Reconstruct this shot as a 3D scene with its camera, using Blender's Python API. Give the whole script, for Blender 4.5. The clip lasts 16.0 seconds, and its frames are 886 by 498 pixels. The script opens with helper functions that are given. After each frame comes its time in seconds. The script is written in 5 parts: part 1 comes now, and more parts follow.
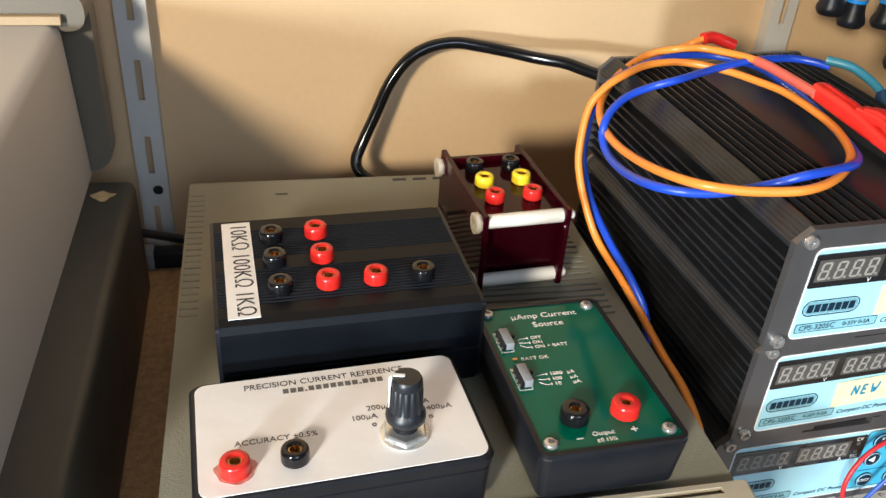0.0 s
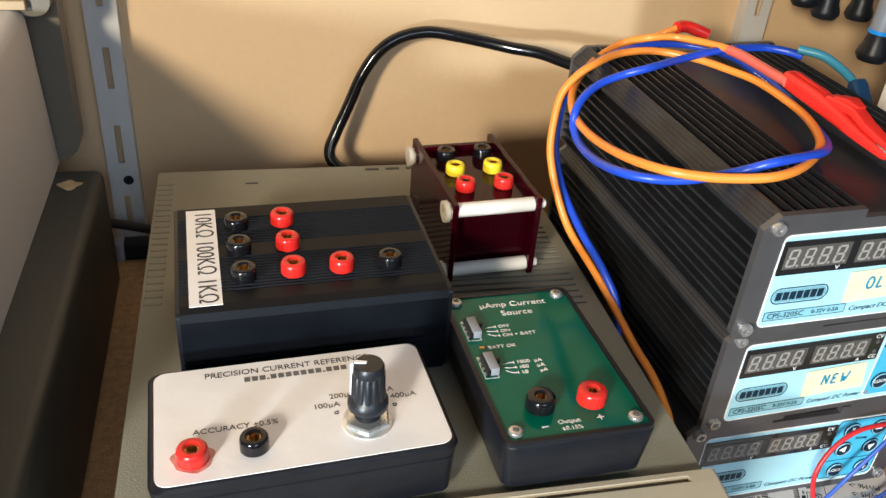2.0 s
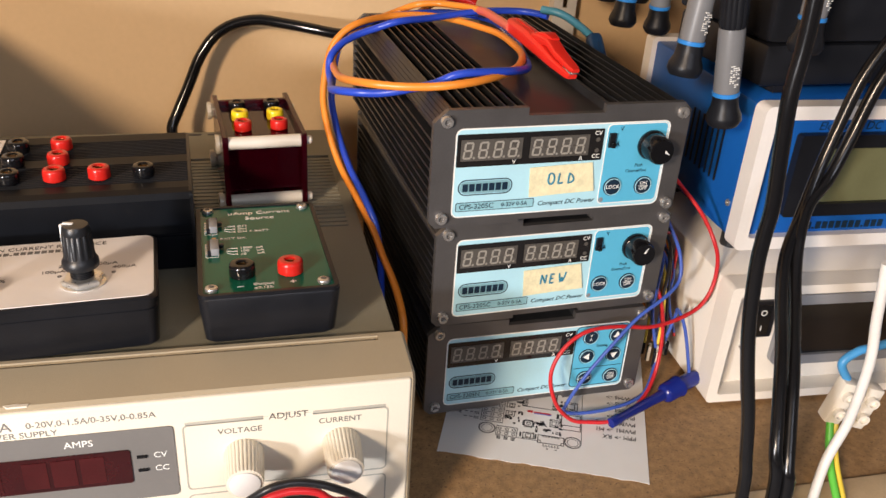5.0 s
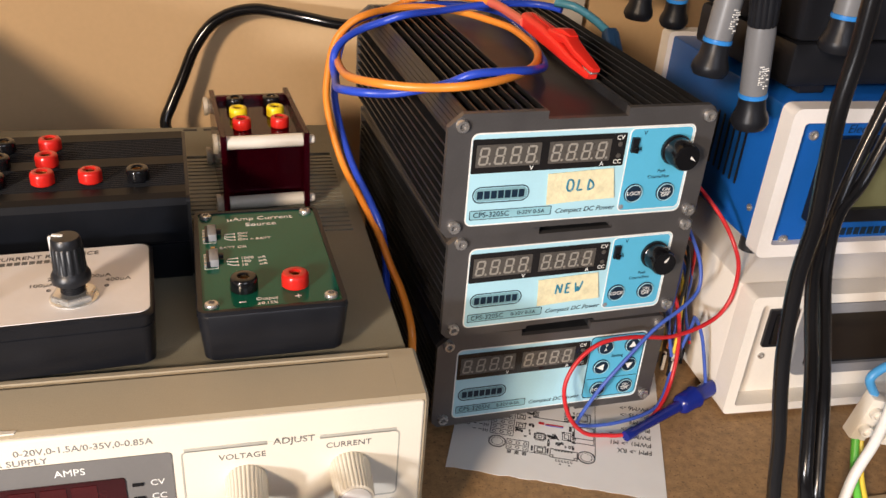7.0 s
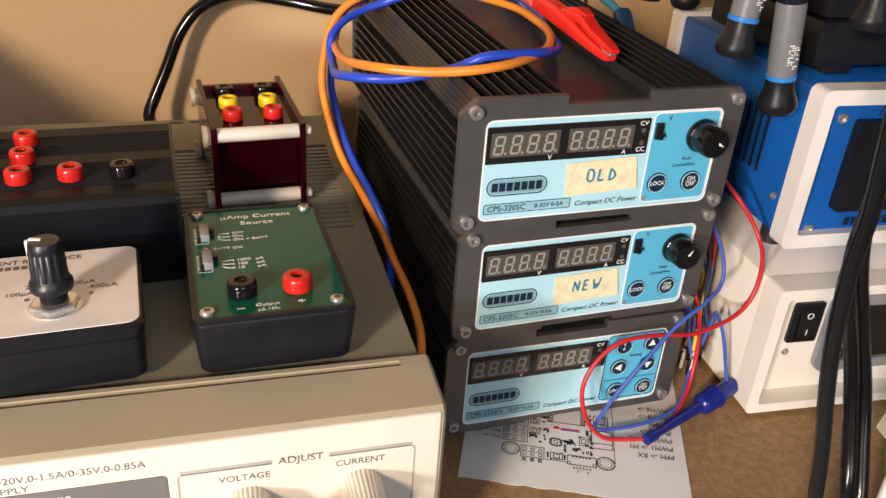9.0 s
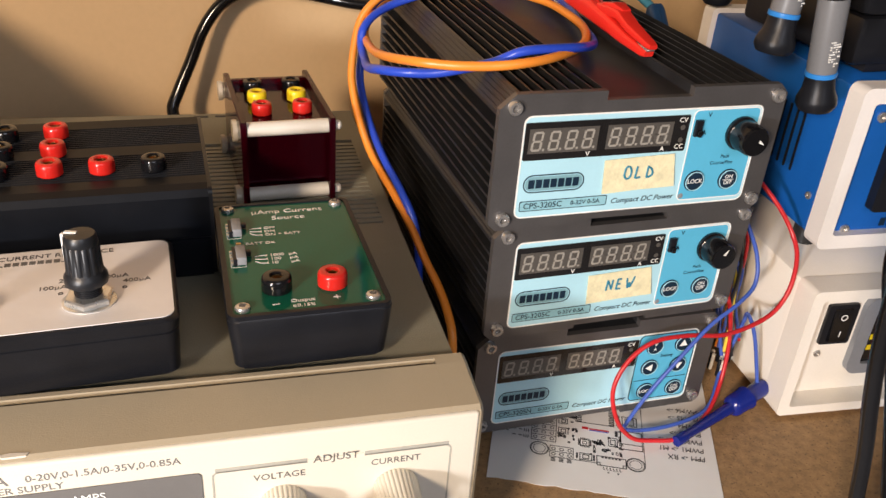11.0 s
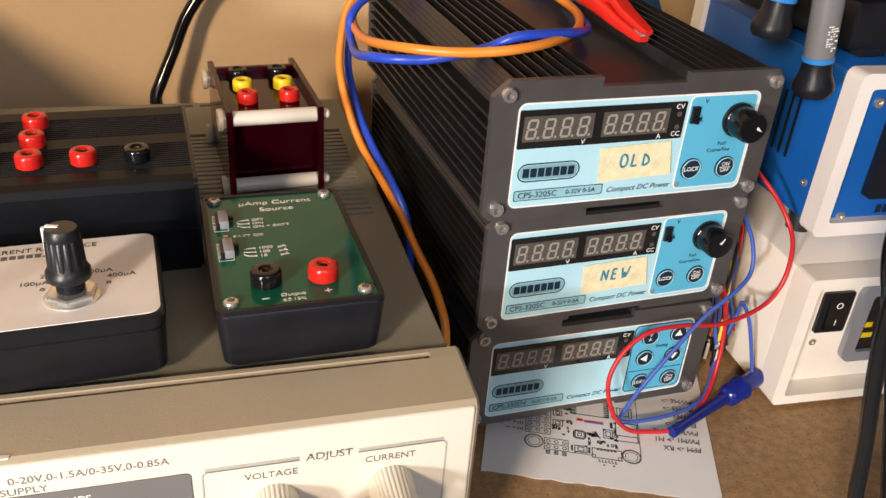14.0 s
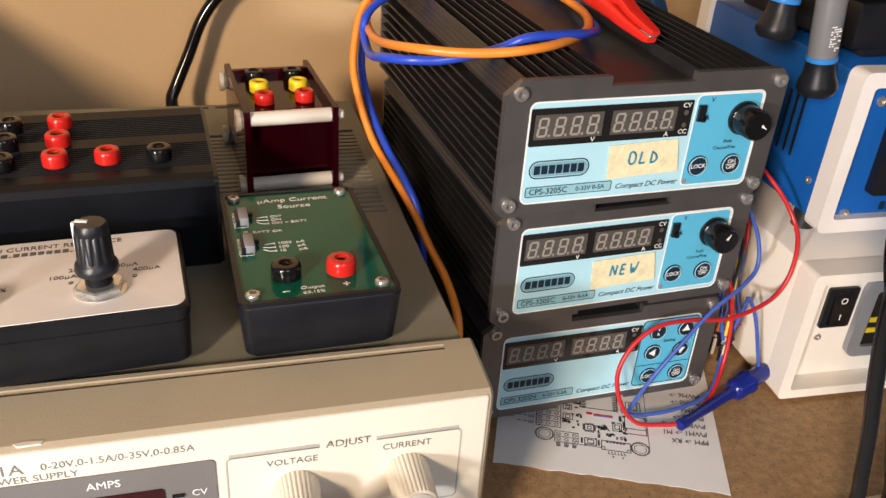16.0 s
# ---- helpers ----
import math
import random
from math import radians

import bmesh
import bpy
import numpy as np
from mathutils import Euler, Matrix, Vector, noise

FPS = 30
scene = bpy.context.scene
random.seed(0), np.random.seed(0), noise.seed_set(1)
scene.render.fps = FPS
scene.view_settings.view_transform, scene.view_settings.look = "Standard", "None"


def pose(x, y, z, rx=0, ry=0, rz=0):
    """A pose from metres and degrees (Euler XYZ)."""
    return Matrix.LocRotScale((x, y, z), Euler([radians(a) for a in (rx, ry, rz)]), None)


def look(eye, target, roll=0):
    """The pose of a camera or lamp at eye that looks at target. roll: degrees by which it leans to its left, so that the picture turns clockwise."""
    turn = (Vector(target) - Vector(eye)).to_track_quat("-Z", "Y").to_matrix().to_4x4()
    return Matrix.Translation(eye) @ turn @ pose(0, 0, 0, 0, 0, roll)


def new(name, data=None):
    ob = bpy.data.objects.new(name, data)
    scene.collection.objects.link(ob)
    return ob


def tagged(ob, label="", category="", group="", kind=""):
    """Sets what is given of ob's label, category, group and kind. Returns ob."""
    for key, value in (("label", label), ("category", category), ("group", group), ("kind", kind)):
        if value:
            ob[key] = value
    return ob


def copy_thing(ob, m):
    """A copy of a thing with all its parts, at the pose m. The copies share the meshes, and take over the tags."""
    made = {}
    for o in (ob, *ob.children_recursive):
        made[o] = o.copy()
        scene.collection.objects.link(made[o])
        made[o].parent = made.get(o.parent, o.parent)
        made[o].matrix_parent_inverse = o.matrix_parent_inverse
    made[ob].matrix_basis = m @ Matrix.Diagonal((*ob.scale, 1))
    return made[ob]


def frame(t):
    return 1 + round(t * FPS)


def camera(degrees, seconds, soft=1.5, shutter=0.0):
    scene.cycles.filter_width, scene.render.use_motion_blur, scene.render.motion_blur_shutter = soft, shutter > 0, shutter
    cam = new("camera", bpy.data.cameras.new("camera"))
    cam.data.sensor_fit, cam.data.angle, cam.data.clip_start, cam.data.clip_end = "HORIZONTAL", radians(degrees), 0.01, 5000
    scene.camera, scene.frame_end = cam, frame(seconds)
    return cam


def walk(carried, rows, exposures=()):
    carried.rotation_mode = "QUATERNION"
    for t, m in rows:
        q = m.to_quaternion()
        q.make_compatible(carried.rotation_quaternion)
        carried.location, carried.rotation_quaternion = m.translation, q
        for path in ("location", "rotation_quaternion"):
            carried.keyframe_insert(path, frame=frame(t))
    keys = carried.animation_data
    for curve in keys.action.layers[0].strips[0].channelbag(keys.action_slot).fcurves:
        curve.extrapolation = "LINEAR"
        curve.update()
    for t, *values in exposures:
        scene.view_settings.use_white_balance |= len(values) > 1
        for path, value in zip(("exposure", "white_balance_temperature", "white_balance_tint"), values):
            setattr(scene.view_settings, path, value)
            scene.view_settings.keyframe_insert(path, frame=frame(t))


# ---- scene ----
cam = camera(55.0, 16.0)
PATH = [
    (0, (0.0454, -0.1891, 0.3270), (0.0653, -0.1070, 0.2734), 4.21),
    (0.5, (0.0436, -0.1892, 0.3225), (0.0630, -0.1072, 0.2686), 4.35),
    (1, (0.0455, -0.1894, 0.3205), (0.0643, -0.1072, 0.2667), 4.07),
    (1.5, (0.0519, -0.1905, 0.3227), (0.0719, -0.1086, 0.2690), 4.37),
    (2, (0.0534, -0.1893, 0.3217), (0.0749, -0.1077, 0.2680), 4.91),
    (2.5, (0.0570, -0.1956, 0.3199), (0.0790, -0.1143, 0.2659), 4.97),
    (3, (0.0511, -0.2048, 0.3037), (0.0725, -0.1235, 0.2496), 4.98),
    (3.5, (0.0856, -0.2302, 0.2831), (0.1074, -0.1480, 0.2305), 4.14),
    (4, (0.1219, -0.2803, 0.2948), (0.1434, -0.1957, 0.2460), 3.02),
    (4.5, (0.1495, -0.2939, 0.2937), (0.1715, -0.2083, 0.2470), 3.49),
    (7, (0.1457, -0.2685, 0.2937), (0.1693, -0.1842, 0.2453), 4.55),
    (7.5, (0.1403, -0.2529, 0.2875), (0.1647, -0.1692, 0.2384), 4.76),
    (8, (0.1415, -0.2525, 0.2884), (0.1667, -0.1693, 0.2391), 4.52),
    (8.5, (0.1419, -0.2473, 0.2841), (0.1676, -0.1640, 0.2350), 4.31),
    (9, (0.1414, -0.2427, 0.2823), (0.1667, -0.1594, 0.2332), 4.23),
    (9.5, (0.1405, -0.2502, 0.2843), (0.1653, -0.1665, 0.2356), 4.00),
    (10, (0.1327, -0.2446, 0.2798), (0.1567, -0.1607, 0.2311), 4.28),
    (12.5, (0.1323, -0.2344, 0.2787), (0.1575, -0.1518, 0.2283), 4.75),
    (13, (0.1321, -0.2343, 0.2782), (0.1573, -0.1516, 0.2280), 4.62),
    (13.5, (0.1370, -0.2315, 0.2767), (0.1626, -0.1489, 0.2265), 4.56),
    (14, (0.1318, -0.2294, 0.2759), (0.1577, -0.1470, 0.2255), 4.58),
    (14.5, (0.1372, -0.2383, 0.2785), (0.1632, -0.1559, 0.2282), 4.25),
    (15, (0.1274, -0.2391, 0.2772), (0.1530, -0.1565, 0.2270), 4.51),
    (15.5, (0.1206, -0.2337, 0.2762), (0.1460, -0.1511, 0.2259), 4.68),
    (16, (0.1262, -0.2379, 0.2773), (0.1515, -0.1551, 0.2273), 4.22),
]
walk(cam, [(t, look(eye, target, roll)) for t, eye, target, roll in PATH], [(0.0, -0.06, 5800, 6), (3.0, -0.06, 5800, 6), (4.2, -0.52, 6950, 18), (16.0, -0.52, 6950, 18)])

# ---------------------------------------------------------------- light
world = bpy.data.worlds.new("room_air")
scene.world = world
world.use_nodes = True
world.node_tree.nodes["Background"].inputs[0].default_value = (0.62, 0.74, 1.0, 1)
world.node_tree.nodes["Background"].inputs[1].default_value = 0.3


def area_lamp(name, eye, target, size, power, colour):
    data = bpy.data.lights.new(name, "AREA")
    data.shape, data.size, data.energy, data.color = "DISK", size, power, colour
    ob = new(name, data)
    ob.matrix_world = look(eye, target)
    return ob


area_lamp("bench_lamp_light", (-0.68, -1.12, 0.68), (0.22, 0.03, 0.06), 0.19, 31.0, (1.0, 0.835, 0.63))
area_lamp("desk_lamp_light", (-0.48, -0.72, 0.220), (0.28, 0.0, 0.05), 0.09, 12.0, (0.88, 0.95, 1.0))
# Unseen cool fill added in front, lifting what the other two lamps leave dark.
area_lamp("cool_front_fill", (0.40, -1.75, 0.95), (0.2, 0.05, 0.06), 0.9, 13.5, (0.74, 0.85, 1.0))

# ---------------------------------------------------------------- materials


def mat(name, base, rough=0.5, metal=0.0, var=0.12, scale=40.0, bump=0.0, fine=900.0, spec=0.5, coat=0.0, speck=None):
    m = bpy.data.materials.new(name)
    m.use_nodes = True
    nt = m.node_tree
    b = nt.nodes["Principled BSDF"]
    b.inputs["Metallic"].default_value = metal
    b.inputs["Specular IOR Level"].default_value = spec
    b.inputs["Coat Weight"].default_value = coat
    tc = nt.nodes.new("ShaderNodeTexCoord")

    def noise_node(s, detail):
        n = nt.nodes.new("ShaderNodeTexNoise")
        n.inputs["Scale"].default_value, n.inputs["Detail"].default_value = s, detail
        nt.links.new(tc.outputs["Object"], n.inputs["Vector"])
        return n

    n1, n2 = noise_node(scale, 4), noise_node(fine, 3)
    mix = nt.nodes.new("ShaderNodeMath")
    mix.operation = "MULTIPLY_ADD"
    nt.links.new(n2.outputs[0], mix.inputs[0])
    mix.inputs[1].default_value = 0.45
    nt.links.new(n1.outputs[0], mix.inputs[2])
    ramp = nt.nodes.new("ShaderNodeValToRGB")
    ramp.color_ramp.elements[0].position, ramp.color_ramp.elements[1].position = 0.42, 1.02
    ramp.color_ramp.elements[0].color = (*[max(0, c * (1 - var)) for c in base], 1)
    ramp.color_ramp.elements[1].color = (*[min(1, c * (1 + var)) for c in base], 1)
    nt.links.new(mix.outputs[0], ramp.inputs[0])
    out = ramp.outputs[0]
    if speck:
        n3 = noise_node(speck[1], 2)
        r3 = nt.nodes.new("ShaderNodeValToRGB")
        r3.color_ramp.elements[0].position, r3.color_ramp.elements[1].position = speck[2], speck[2] + 0.06
        nt.links.new(n3.outputs[0], r3.inputs[0])
        mx = nt.nodes.new("ShaderNodeMix")
        mx.data_type = "RGBA"
        nt.links.new(r3.outputs[0], mx.inputs[0])
        nt.links.new(out, mx.inputs[6])
        mx.inputs[7].default_value = (*speck[0], 1)
        out = mx.outputs[2]
    nt.links.new(out, b.inputs["Base Color"])
    mr = nt.nodes.new("ShaderNodeMapRange")
    mr.inputs[3].default_value, mr.inputs[4].default_value = max(0.02, rough - 0.09), min(1, rough + 0.09)
    nt.links.new(n1.outputs[0], mr.inputs[0])
    nt.links.new(mr.outputs[0], b.inputs["Roughness"])
    if bump:
        bp = nt.nodes.new("ShaderNodeBump")
        bp.inputs["Strength"].default_value, bp.inputs["Distance"].default_value = bump, 0.0006
        nt.links.new(n2.outputs[0], bp.inputs["Height"])
        nt.links.new(bp.outputs[0], b.inputs["Normal"])
    return m


def clear(name, base, rough=0.04, transmission=1.0, ior=1.49):
    m = mat(name, base, rough, var=0.05)
    b = m.node_tree.nodes["Principled BSDF"]
    b.inputs["Transmission Weight"].default_value, b.inputs["IOR"].default_value = transmission, ior
    return m


WALL = mat("cream_wall_paint", (0.68, 0.465, 0.255), 0.7, var=0.05, scale=6, bump=0.12, fine=260)
ROOM = mat("bounce_cooling_grey", (0.30, 0.32, 0.36), 0.8, var=0.06, scale=2)
CHIP = mat("chipboard", (0.33, 0.195, 0.09), 0.55, var=0.35, scale=220, bump=0.25, fine=900, speck=((0.17, 0.10, 0.048), 620, 0.62))
PINE = mat("pale_wood_edge", (0.62, 0.46, 0.28), 0.5, var=0.14, scale=60, bump=0.1)
STEEL_W = mat("white_powder_coat", (0.60, 0.57, 0.52), 0.4, var=0.06, scale=30)
HP_CASE = mat("olive_grey_textured_paint", (0.228, 0.215, 0.162), 0.62, var=0.12, scale=18, bump=0.35, fine=1500)
HP_BEZ = mat("beige_moulded_plastic", (0.40, 0.335, 0.235), 0.48, var=0.06, scale=25, bump=0.12, fine=1700)
HP_FACE = mat("cream_front_panel", (0.78, 0.73, 0.62), 0.42, var=0.04, scale=25, bump=0.05, fine=1400)
HP_GREY = mat("grey_screen_print_panel", (0.17, 0.165, 0.16), 0.45, var=0.06, scale=40)
INK_GREY = mat("grey_ink", (0.13, 0.125, 0.12), 0.6)
INK_PALE = mat("pale_grey_ink", (0.42, 0.41, 0.36), 0.6)
INK_WHITE = mat("white_ink", (0.85, 0.85, 0.82), 0.6)
INK_BLACK = mat("black_ink", (0.03, 0.03, 0.035), 0.6)
INK_NAVY = mat("navy_ink", (0.006, 0.022, 0.045), 0.5, spec=0.3)
RED_GLASS = mat("dark_red_display_filter", (0.035, 0.004, 0.005), 0.12, var=0.3, scale=60)
RED_SEG = mat("unlit_red_digit", (0.055, 0.006, 0.007), 0.25, var=0.3)
KNOB_CREAM = mat("cream_knob_plastic", (0.68, 0.63, 0.53), 0.4, var=0.05)
KNOB_CAP = mat("grey_knob_cap", (0.66, 0.66, 0.65), 0.35, var=0.04)
BLK_ALU = mat("black_anodised_aluminium", (0.0045, 0.0056, 0.0082), 0.44, metal=0.05, var=0.25, scale=50, bump=0.05, spec=0.14)
BLK_ABS = mat("black_abs_plastic", (0.0095, 0.0104, 0.0135), 0.36, var=0.25, scale=60, bump=0.12, fine=1600, spec=0.28)
BLK_GLOSS = mat("glossy_black_plastic", (0.006, 0.006, 0.007), 0.16, var=0.1)
BLK_RUB = mat("black_rubber", (0.011, 0.011, 0.013), 0.4, var=0.2)
RED_PL = mat("red_plastic", (0.60, 0.02, 0.014), 0.25, var=0.08)
YEL_PL = mat("yellow_plastic", (0.80, 0.60, 0.02), 0.28, var=0.08)
BRASS = mat("gold_plated_socket", (0.60, 0.38, 0.16), 0.3, metal=1.0)
CHROME = mat("nickel_plated_steel", (0.58, 0.56, 0.54), 0.28, metal=0.8, var=0.1, scale=300)
PAPER = mat("white_label_paper", (0.80, 0.765, 0.745), 0.42, var=0.05, scale=50, bump=0.45, fine=75)
SHEET = mat("white_copier_paper", (0.80, 0.78, 0.76), 0.7, var=0.03, scale=30, bump=0.08, fine=90)
GREEN = mat("green_solder_mask", (0.004, 0.104, 0.063), 0.11, var=0.12, scale=25, spec=0.24)
GREY_PL = mat("grey_plastic", (0.24, 0.25, 0.27), 0.4, var=0.1)
NYLON = mat("white_nylon", (0.76, 0.71, 0.62), 0.35, var=0.05)
NYLON_D = mat("translucent_nylon_nut", (0.52, 0.44, 0.33), 0.3, var=0.12)
ACRYL = clear("dark_red_acrylic", (0.085, 0.002, 0.012), 0.08, 0.75, 1.28)
FIN = mat("dark_anodised_heatsink", (0.050, 0.053, 0.060), 0.40, metal=0.70, var=0.25, scale=70, bump=0.05)
FACE = mat("grey_anodised_face", (0.145, 0.139, 0.139), 0.40, metal=0.65, var=0.1, scale=60)
STICK = mat("pale_blue_sticker", (0.41, 0.71, 0.82), 0.3, var=0.05, scale=40)
STICK_B = mat("sky_blue_sticker", (0.085, 0.46, 0.69), 0.3, var=0.05, scale=40)
DISP = mat("black_display_window", (0.014, 0.013, 0.013), 0.14, var=0.1)
DISP_M = mat("grey_led_module", (0.085, 0.078, 0.07), 0.3, var=0.08)
SEG = mat("unlit_white_segment", (0.32, 0.30, 0.265), 0.4, var=0.05)
TAPE = mat("cream_masking_tape", (0.76, 0.70, 0.46), 0.65, var=0.14, scale=220, bump=0.4, fine=700)
BLK_PVC = mat("glossy_black_cable_sheath", (0.006, 0.006, 0.007), 0.22, var=0.2, scale=30, spec=0.5)
INK_BLUE = mat("blue_marker_ink", (0.01, 0.20, 0.32), 0.6)
ORANGE = mat("orange_silicone_wire", (0.84, 0.27, 0.035), 0.35, var=0.06)
BLUE = mat("blue_silicone_wire", (0.02, 0.07, 0.55), 0.35, var=0.08)
BLUE_THIN = mat("blue_thin_wire", (0.045, 0.10, 0.42), 0.4, var=0.08)
RED_W = mat("red_wire", (0.55, 0.02, 0.025), 0.35, var=0.08)
RED_CLIP = mat("red_soft_vinyl", (0.70, 0.025, 0.016), 0.33, var=0.08)
PINK = mat("faded_red_sleeve", (0.72, 0.13, 0.09), 0.35, var=0.06)
TEAL = mat("teal_sleeve", (0.06, 0.26, 0.36), 0.35, var=0.06)
NAVY = mat("navy_vinyl", (0.015, 0.05, 0.12), 0.35, var=0.08)
BLUE_HOOK = mat("blue_hook_plastic", (0.006, 0.018, 0.20), 0.22, var=0.1)
OLIVE = mat("olive_hammered_paint", (0.031, 0.032, 0.028), 0.5, var=0.14, scale=40, bump=0.2, fine=900)
OLIVE_D = mat("grey_brown_moulding", (0.15, 0.125, 0.09), 0.5, var=0.12, scale=30)
WHITE_PL = mat("grey_white_enamel", (0.50, 0.49, 0.48), 0.42, var=0.04, scale=20, bump=0.08)
TAN = mat("tan_strip", (0.40, 0.28, 0.15), 0.5, var=0.1)
BARE = mat("bare_chipped_metal", (0.46, 0.35, 0.20), 0.5, var=0.25, scale=300)
BOX_BLUE = mat("blue_painted_steel", (0.004, 0.10, 0.40), 0.34, var=0.08, scale=40, bump=0.06, spec=0.25)
BOX_WHITE = mat("white_abs_frame", (0.80, 0.77, 0.74), 0.4, var=0.04)
BOX_CREAM = mat("cream_white_abs", (0.84, 0.79, 0.71), 0.42, var=0.05, scale=25)
LCD = mat("olive_green_lcd", (0.16, 0.165, 0.085), 0.18, var=0.08)
SD_GREY = mat("grey_handle", (0.17, 0.175, 0.185), 0.4, var=0.08)
SD_BLUE = mat("bright_blue_ring", (0.02, 0.22, 0.62), 0.35)
YEL_W = mat("yellow_wire", (0.75, 0.55, 0.06), 0.4)
GRN_W = mat("green_wire", (0.10, 0.50, 0.06), 0.4)
WHT_W = mat("white_cable", (0.78, 0.76, 0.73), 0.4)
SKY_W = mat("sky_blue_wire", (0.05, 0.30, 0.62), 0.4)

# ---------------------------------------------------------------- mesh helpers


def link(name, bm, material, parent=None, label="", smooth=False):
    me = bpy.data.meshes.new(name)
    bm.normal_update()
    bm.to_mesh(me)
    bm.free()
    me.materials.append(material)
    if smooth:
        me.polygons.foreach_set("use_smooth", [True] * len(me.polygons))
        me.set_sharp_from_angle(angle=radians(38))
    ob = new(name, me)
    if parent:
        ob.parent = parent
    if label:
        ob["label"] = label
    return ob


def part(name, bm, material, parent, label="", smooth=True):
    return link(name, bm, material, parent, label, smooth)


def thing(name, m, label, category, group="", kind=""):
    ob = new(name)
    ob.empty_display_size = 0.01
    ob.matrix_world = m
    return tagged(ob, label, category, group, kind)


def box(x0, x1, y0, y1, z0, z1, bevel=0.0, seg=2, bm=None):
    bm = bm or bmesh.new()
    vs = bmesh.ops.create_cube(bm, size=1.0)["verts"]
    for v in vs:
        v.co = Vector((x0 + (v.co.x + 0.5) * (x1 - x0), y0 + (v.co.y + 0.5) * (y1 - y0), z0 + (v.co.z + 0.5) * (z1 - z0)))
    if bevel:
        bmesh.ops.bevel(bm, geom=list({e for v in vs for e in v.link_edges}), offset=bevel, segments=seg, affect="EDGES", profile=0.5)
    return bm


def loft(sections, closed=True, caps=True, bm=None):
    """Rings of points, joined one to the next."""
    bm = bm or bmesh.new()
    rings = [[bm.verts.new(p) for p in s] for s in sections]
    n = len(rings[0])
    for a, b in zip(rings, rings[1:]):
        for i in range(n if closed else n - 1):
            j = (i + 1) % n
            bm.faces.new((a[i], a[j], b[j], b[i]))
    if caps:
        bm.faces.new(rings[0][::-1])
        bm.faces.new(rings[-1])
    bmesh.ops.recalc_face_normals(bm, faces=bm.faces)
    return bm


def rounded(w, h, r, seg=5, cx=0.0, cy=0.0):
    pts = []
    for qx, qy, a0 in ((1, 1, 0), (-1, 1, 90), (-1, -1, 180), (1, -1, 270)):
        for i in range(seg + 1):
            a = radians(a0 + 90 * i / seg)
            pts.append((cx + qx * (w / 2 - r) + r * math.cos(a), cy + qy * (h / 2 - r) + r * math.sin(a)))
    return pts


def prism(outline, z0, z1, plane="xy", bm=None):
    """A flat outline given thickness; plane xz stands it up, facing -y."""
    if plane == "xy":
        return loft([[(x, y, z0) for x, y in outline], [(x, y, z1) for x, y in outline]], bm=bm)
    return loft([[(x, z0, y) for x, y in outline], [(x, z1, y) for x, y in outline]], bm=bm)


def ring_plate(outer, inner, z0, z1, plane="xy"):
    bm = bmesh.new()

    def put(p, z):
        return bm.verts.new((p[0], p[1], z) if plane == "xy" else (p[0], z, p[1]))

    o0, o1, i0, i1 = [[put(p, z) for p in s] for s, z in ((outer, z0), (outer, z1), (inner, z0), (inner, z1))]
    n = len(outer)
    for k in range(n):
        j = (k + 1) % n
        for a, b in ((o0, o1), (o1, i1), (i1, i0), (i0, o0)):
            bm.faces.new((a[k], a[j], b[j], b[k]))
    bmesh.ops.recalc_face_normals(bm, faces=bm.faces)
    return bm


def lathe(profile, n=24, m=None, flutes=0, depth=0.0):
    """Radius and height pairs turned round z."""
    secs = []
    for r, z in profile:
        ring = []
        for i in range(n):
            a = 2 * math.pi * i / n
            rr = r
            if flutes and r > depth * 3:
                rr = r - depth * (0.5 - 0.5 * math.cos(flutes * a)) ** 2
            ring.append((max(rr, 1e-5) * math.cos(a), max(rr, 1e-5) * math.sin(a), z))
        secs.append(ring)
    bm = loft(secs)
    if m is not None:
        bm.transform(m)
    return bm


def spline(points, steps=8, closed=False):
    P = [Vector(p) for p in points]
    n, out = len(P), []
    for i in range(n if closed else n - 1):
        if closed:
            a, b, c, d = P[i - 1], P[i], P[(i + 1) % n], P[(i + 2) % n]
        else:
            a, b, c, d = P[max(i - 1, 0)], P[i], P[i + 1], P[min(i + 2, n - 1)]
        for k in range(steps):
            t = k / steps
            out.append(0.5 * (2 * b + (c - a) * t + (2 * a - 5 * b + 4 * c - d) * t * t + (3 * b - a - 3 * c + d) * t ** 3))
    if not closed:
        out.append(P[-1])
    return out


def tube(points, r, steps=8, n=10, bm=None, r_end=None):
    path = spline(points, steps)
    up = Vector((0, 0, 1))
    secs, side = [], None
    for i, p in enumerate(path):
        d = (path[min(i + 1, len(path) - 1)] - path[max(i - 1, 0)]).normalized()
        if side is None:
            side = d.cross(up if abs(d.z) < 0.9 else Vector((1, 0, 0))).normalized()
        side = (side - d * side.dot(d)).normalized()
        top = side.cross(d)
        rr = r if r_end is None else r + (r_end - r) * i / (len(path) - 1)
        secs.append([p + side * rr * math.cos(2 * math.pi * k / n) + top * rr * math.sin(2 * math.pi * k / n) for k in range(n)])
    return loft(secs, bm=bm)


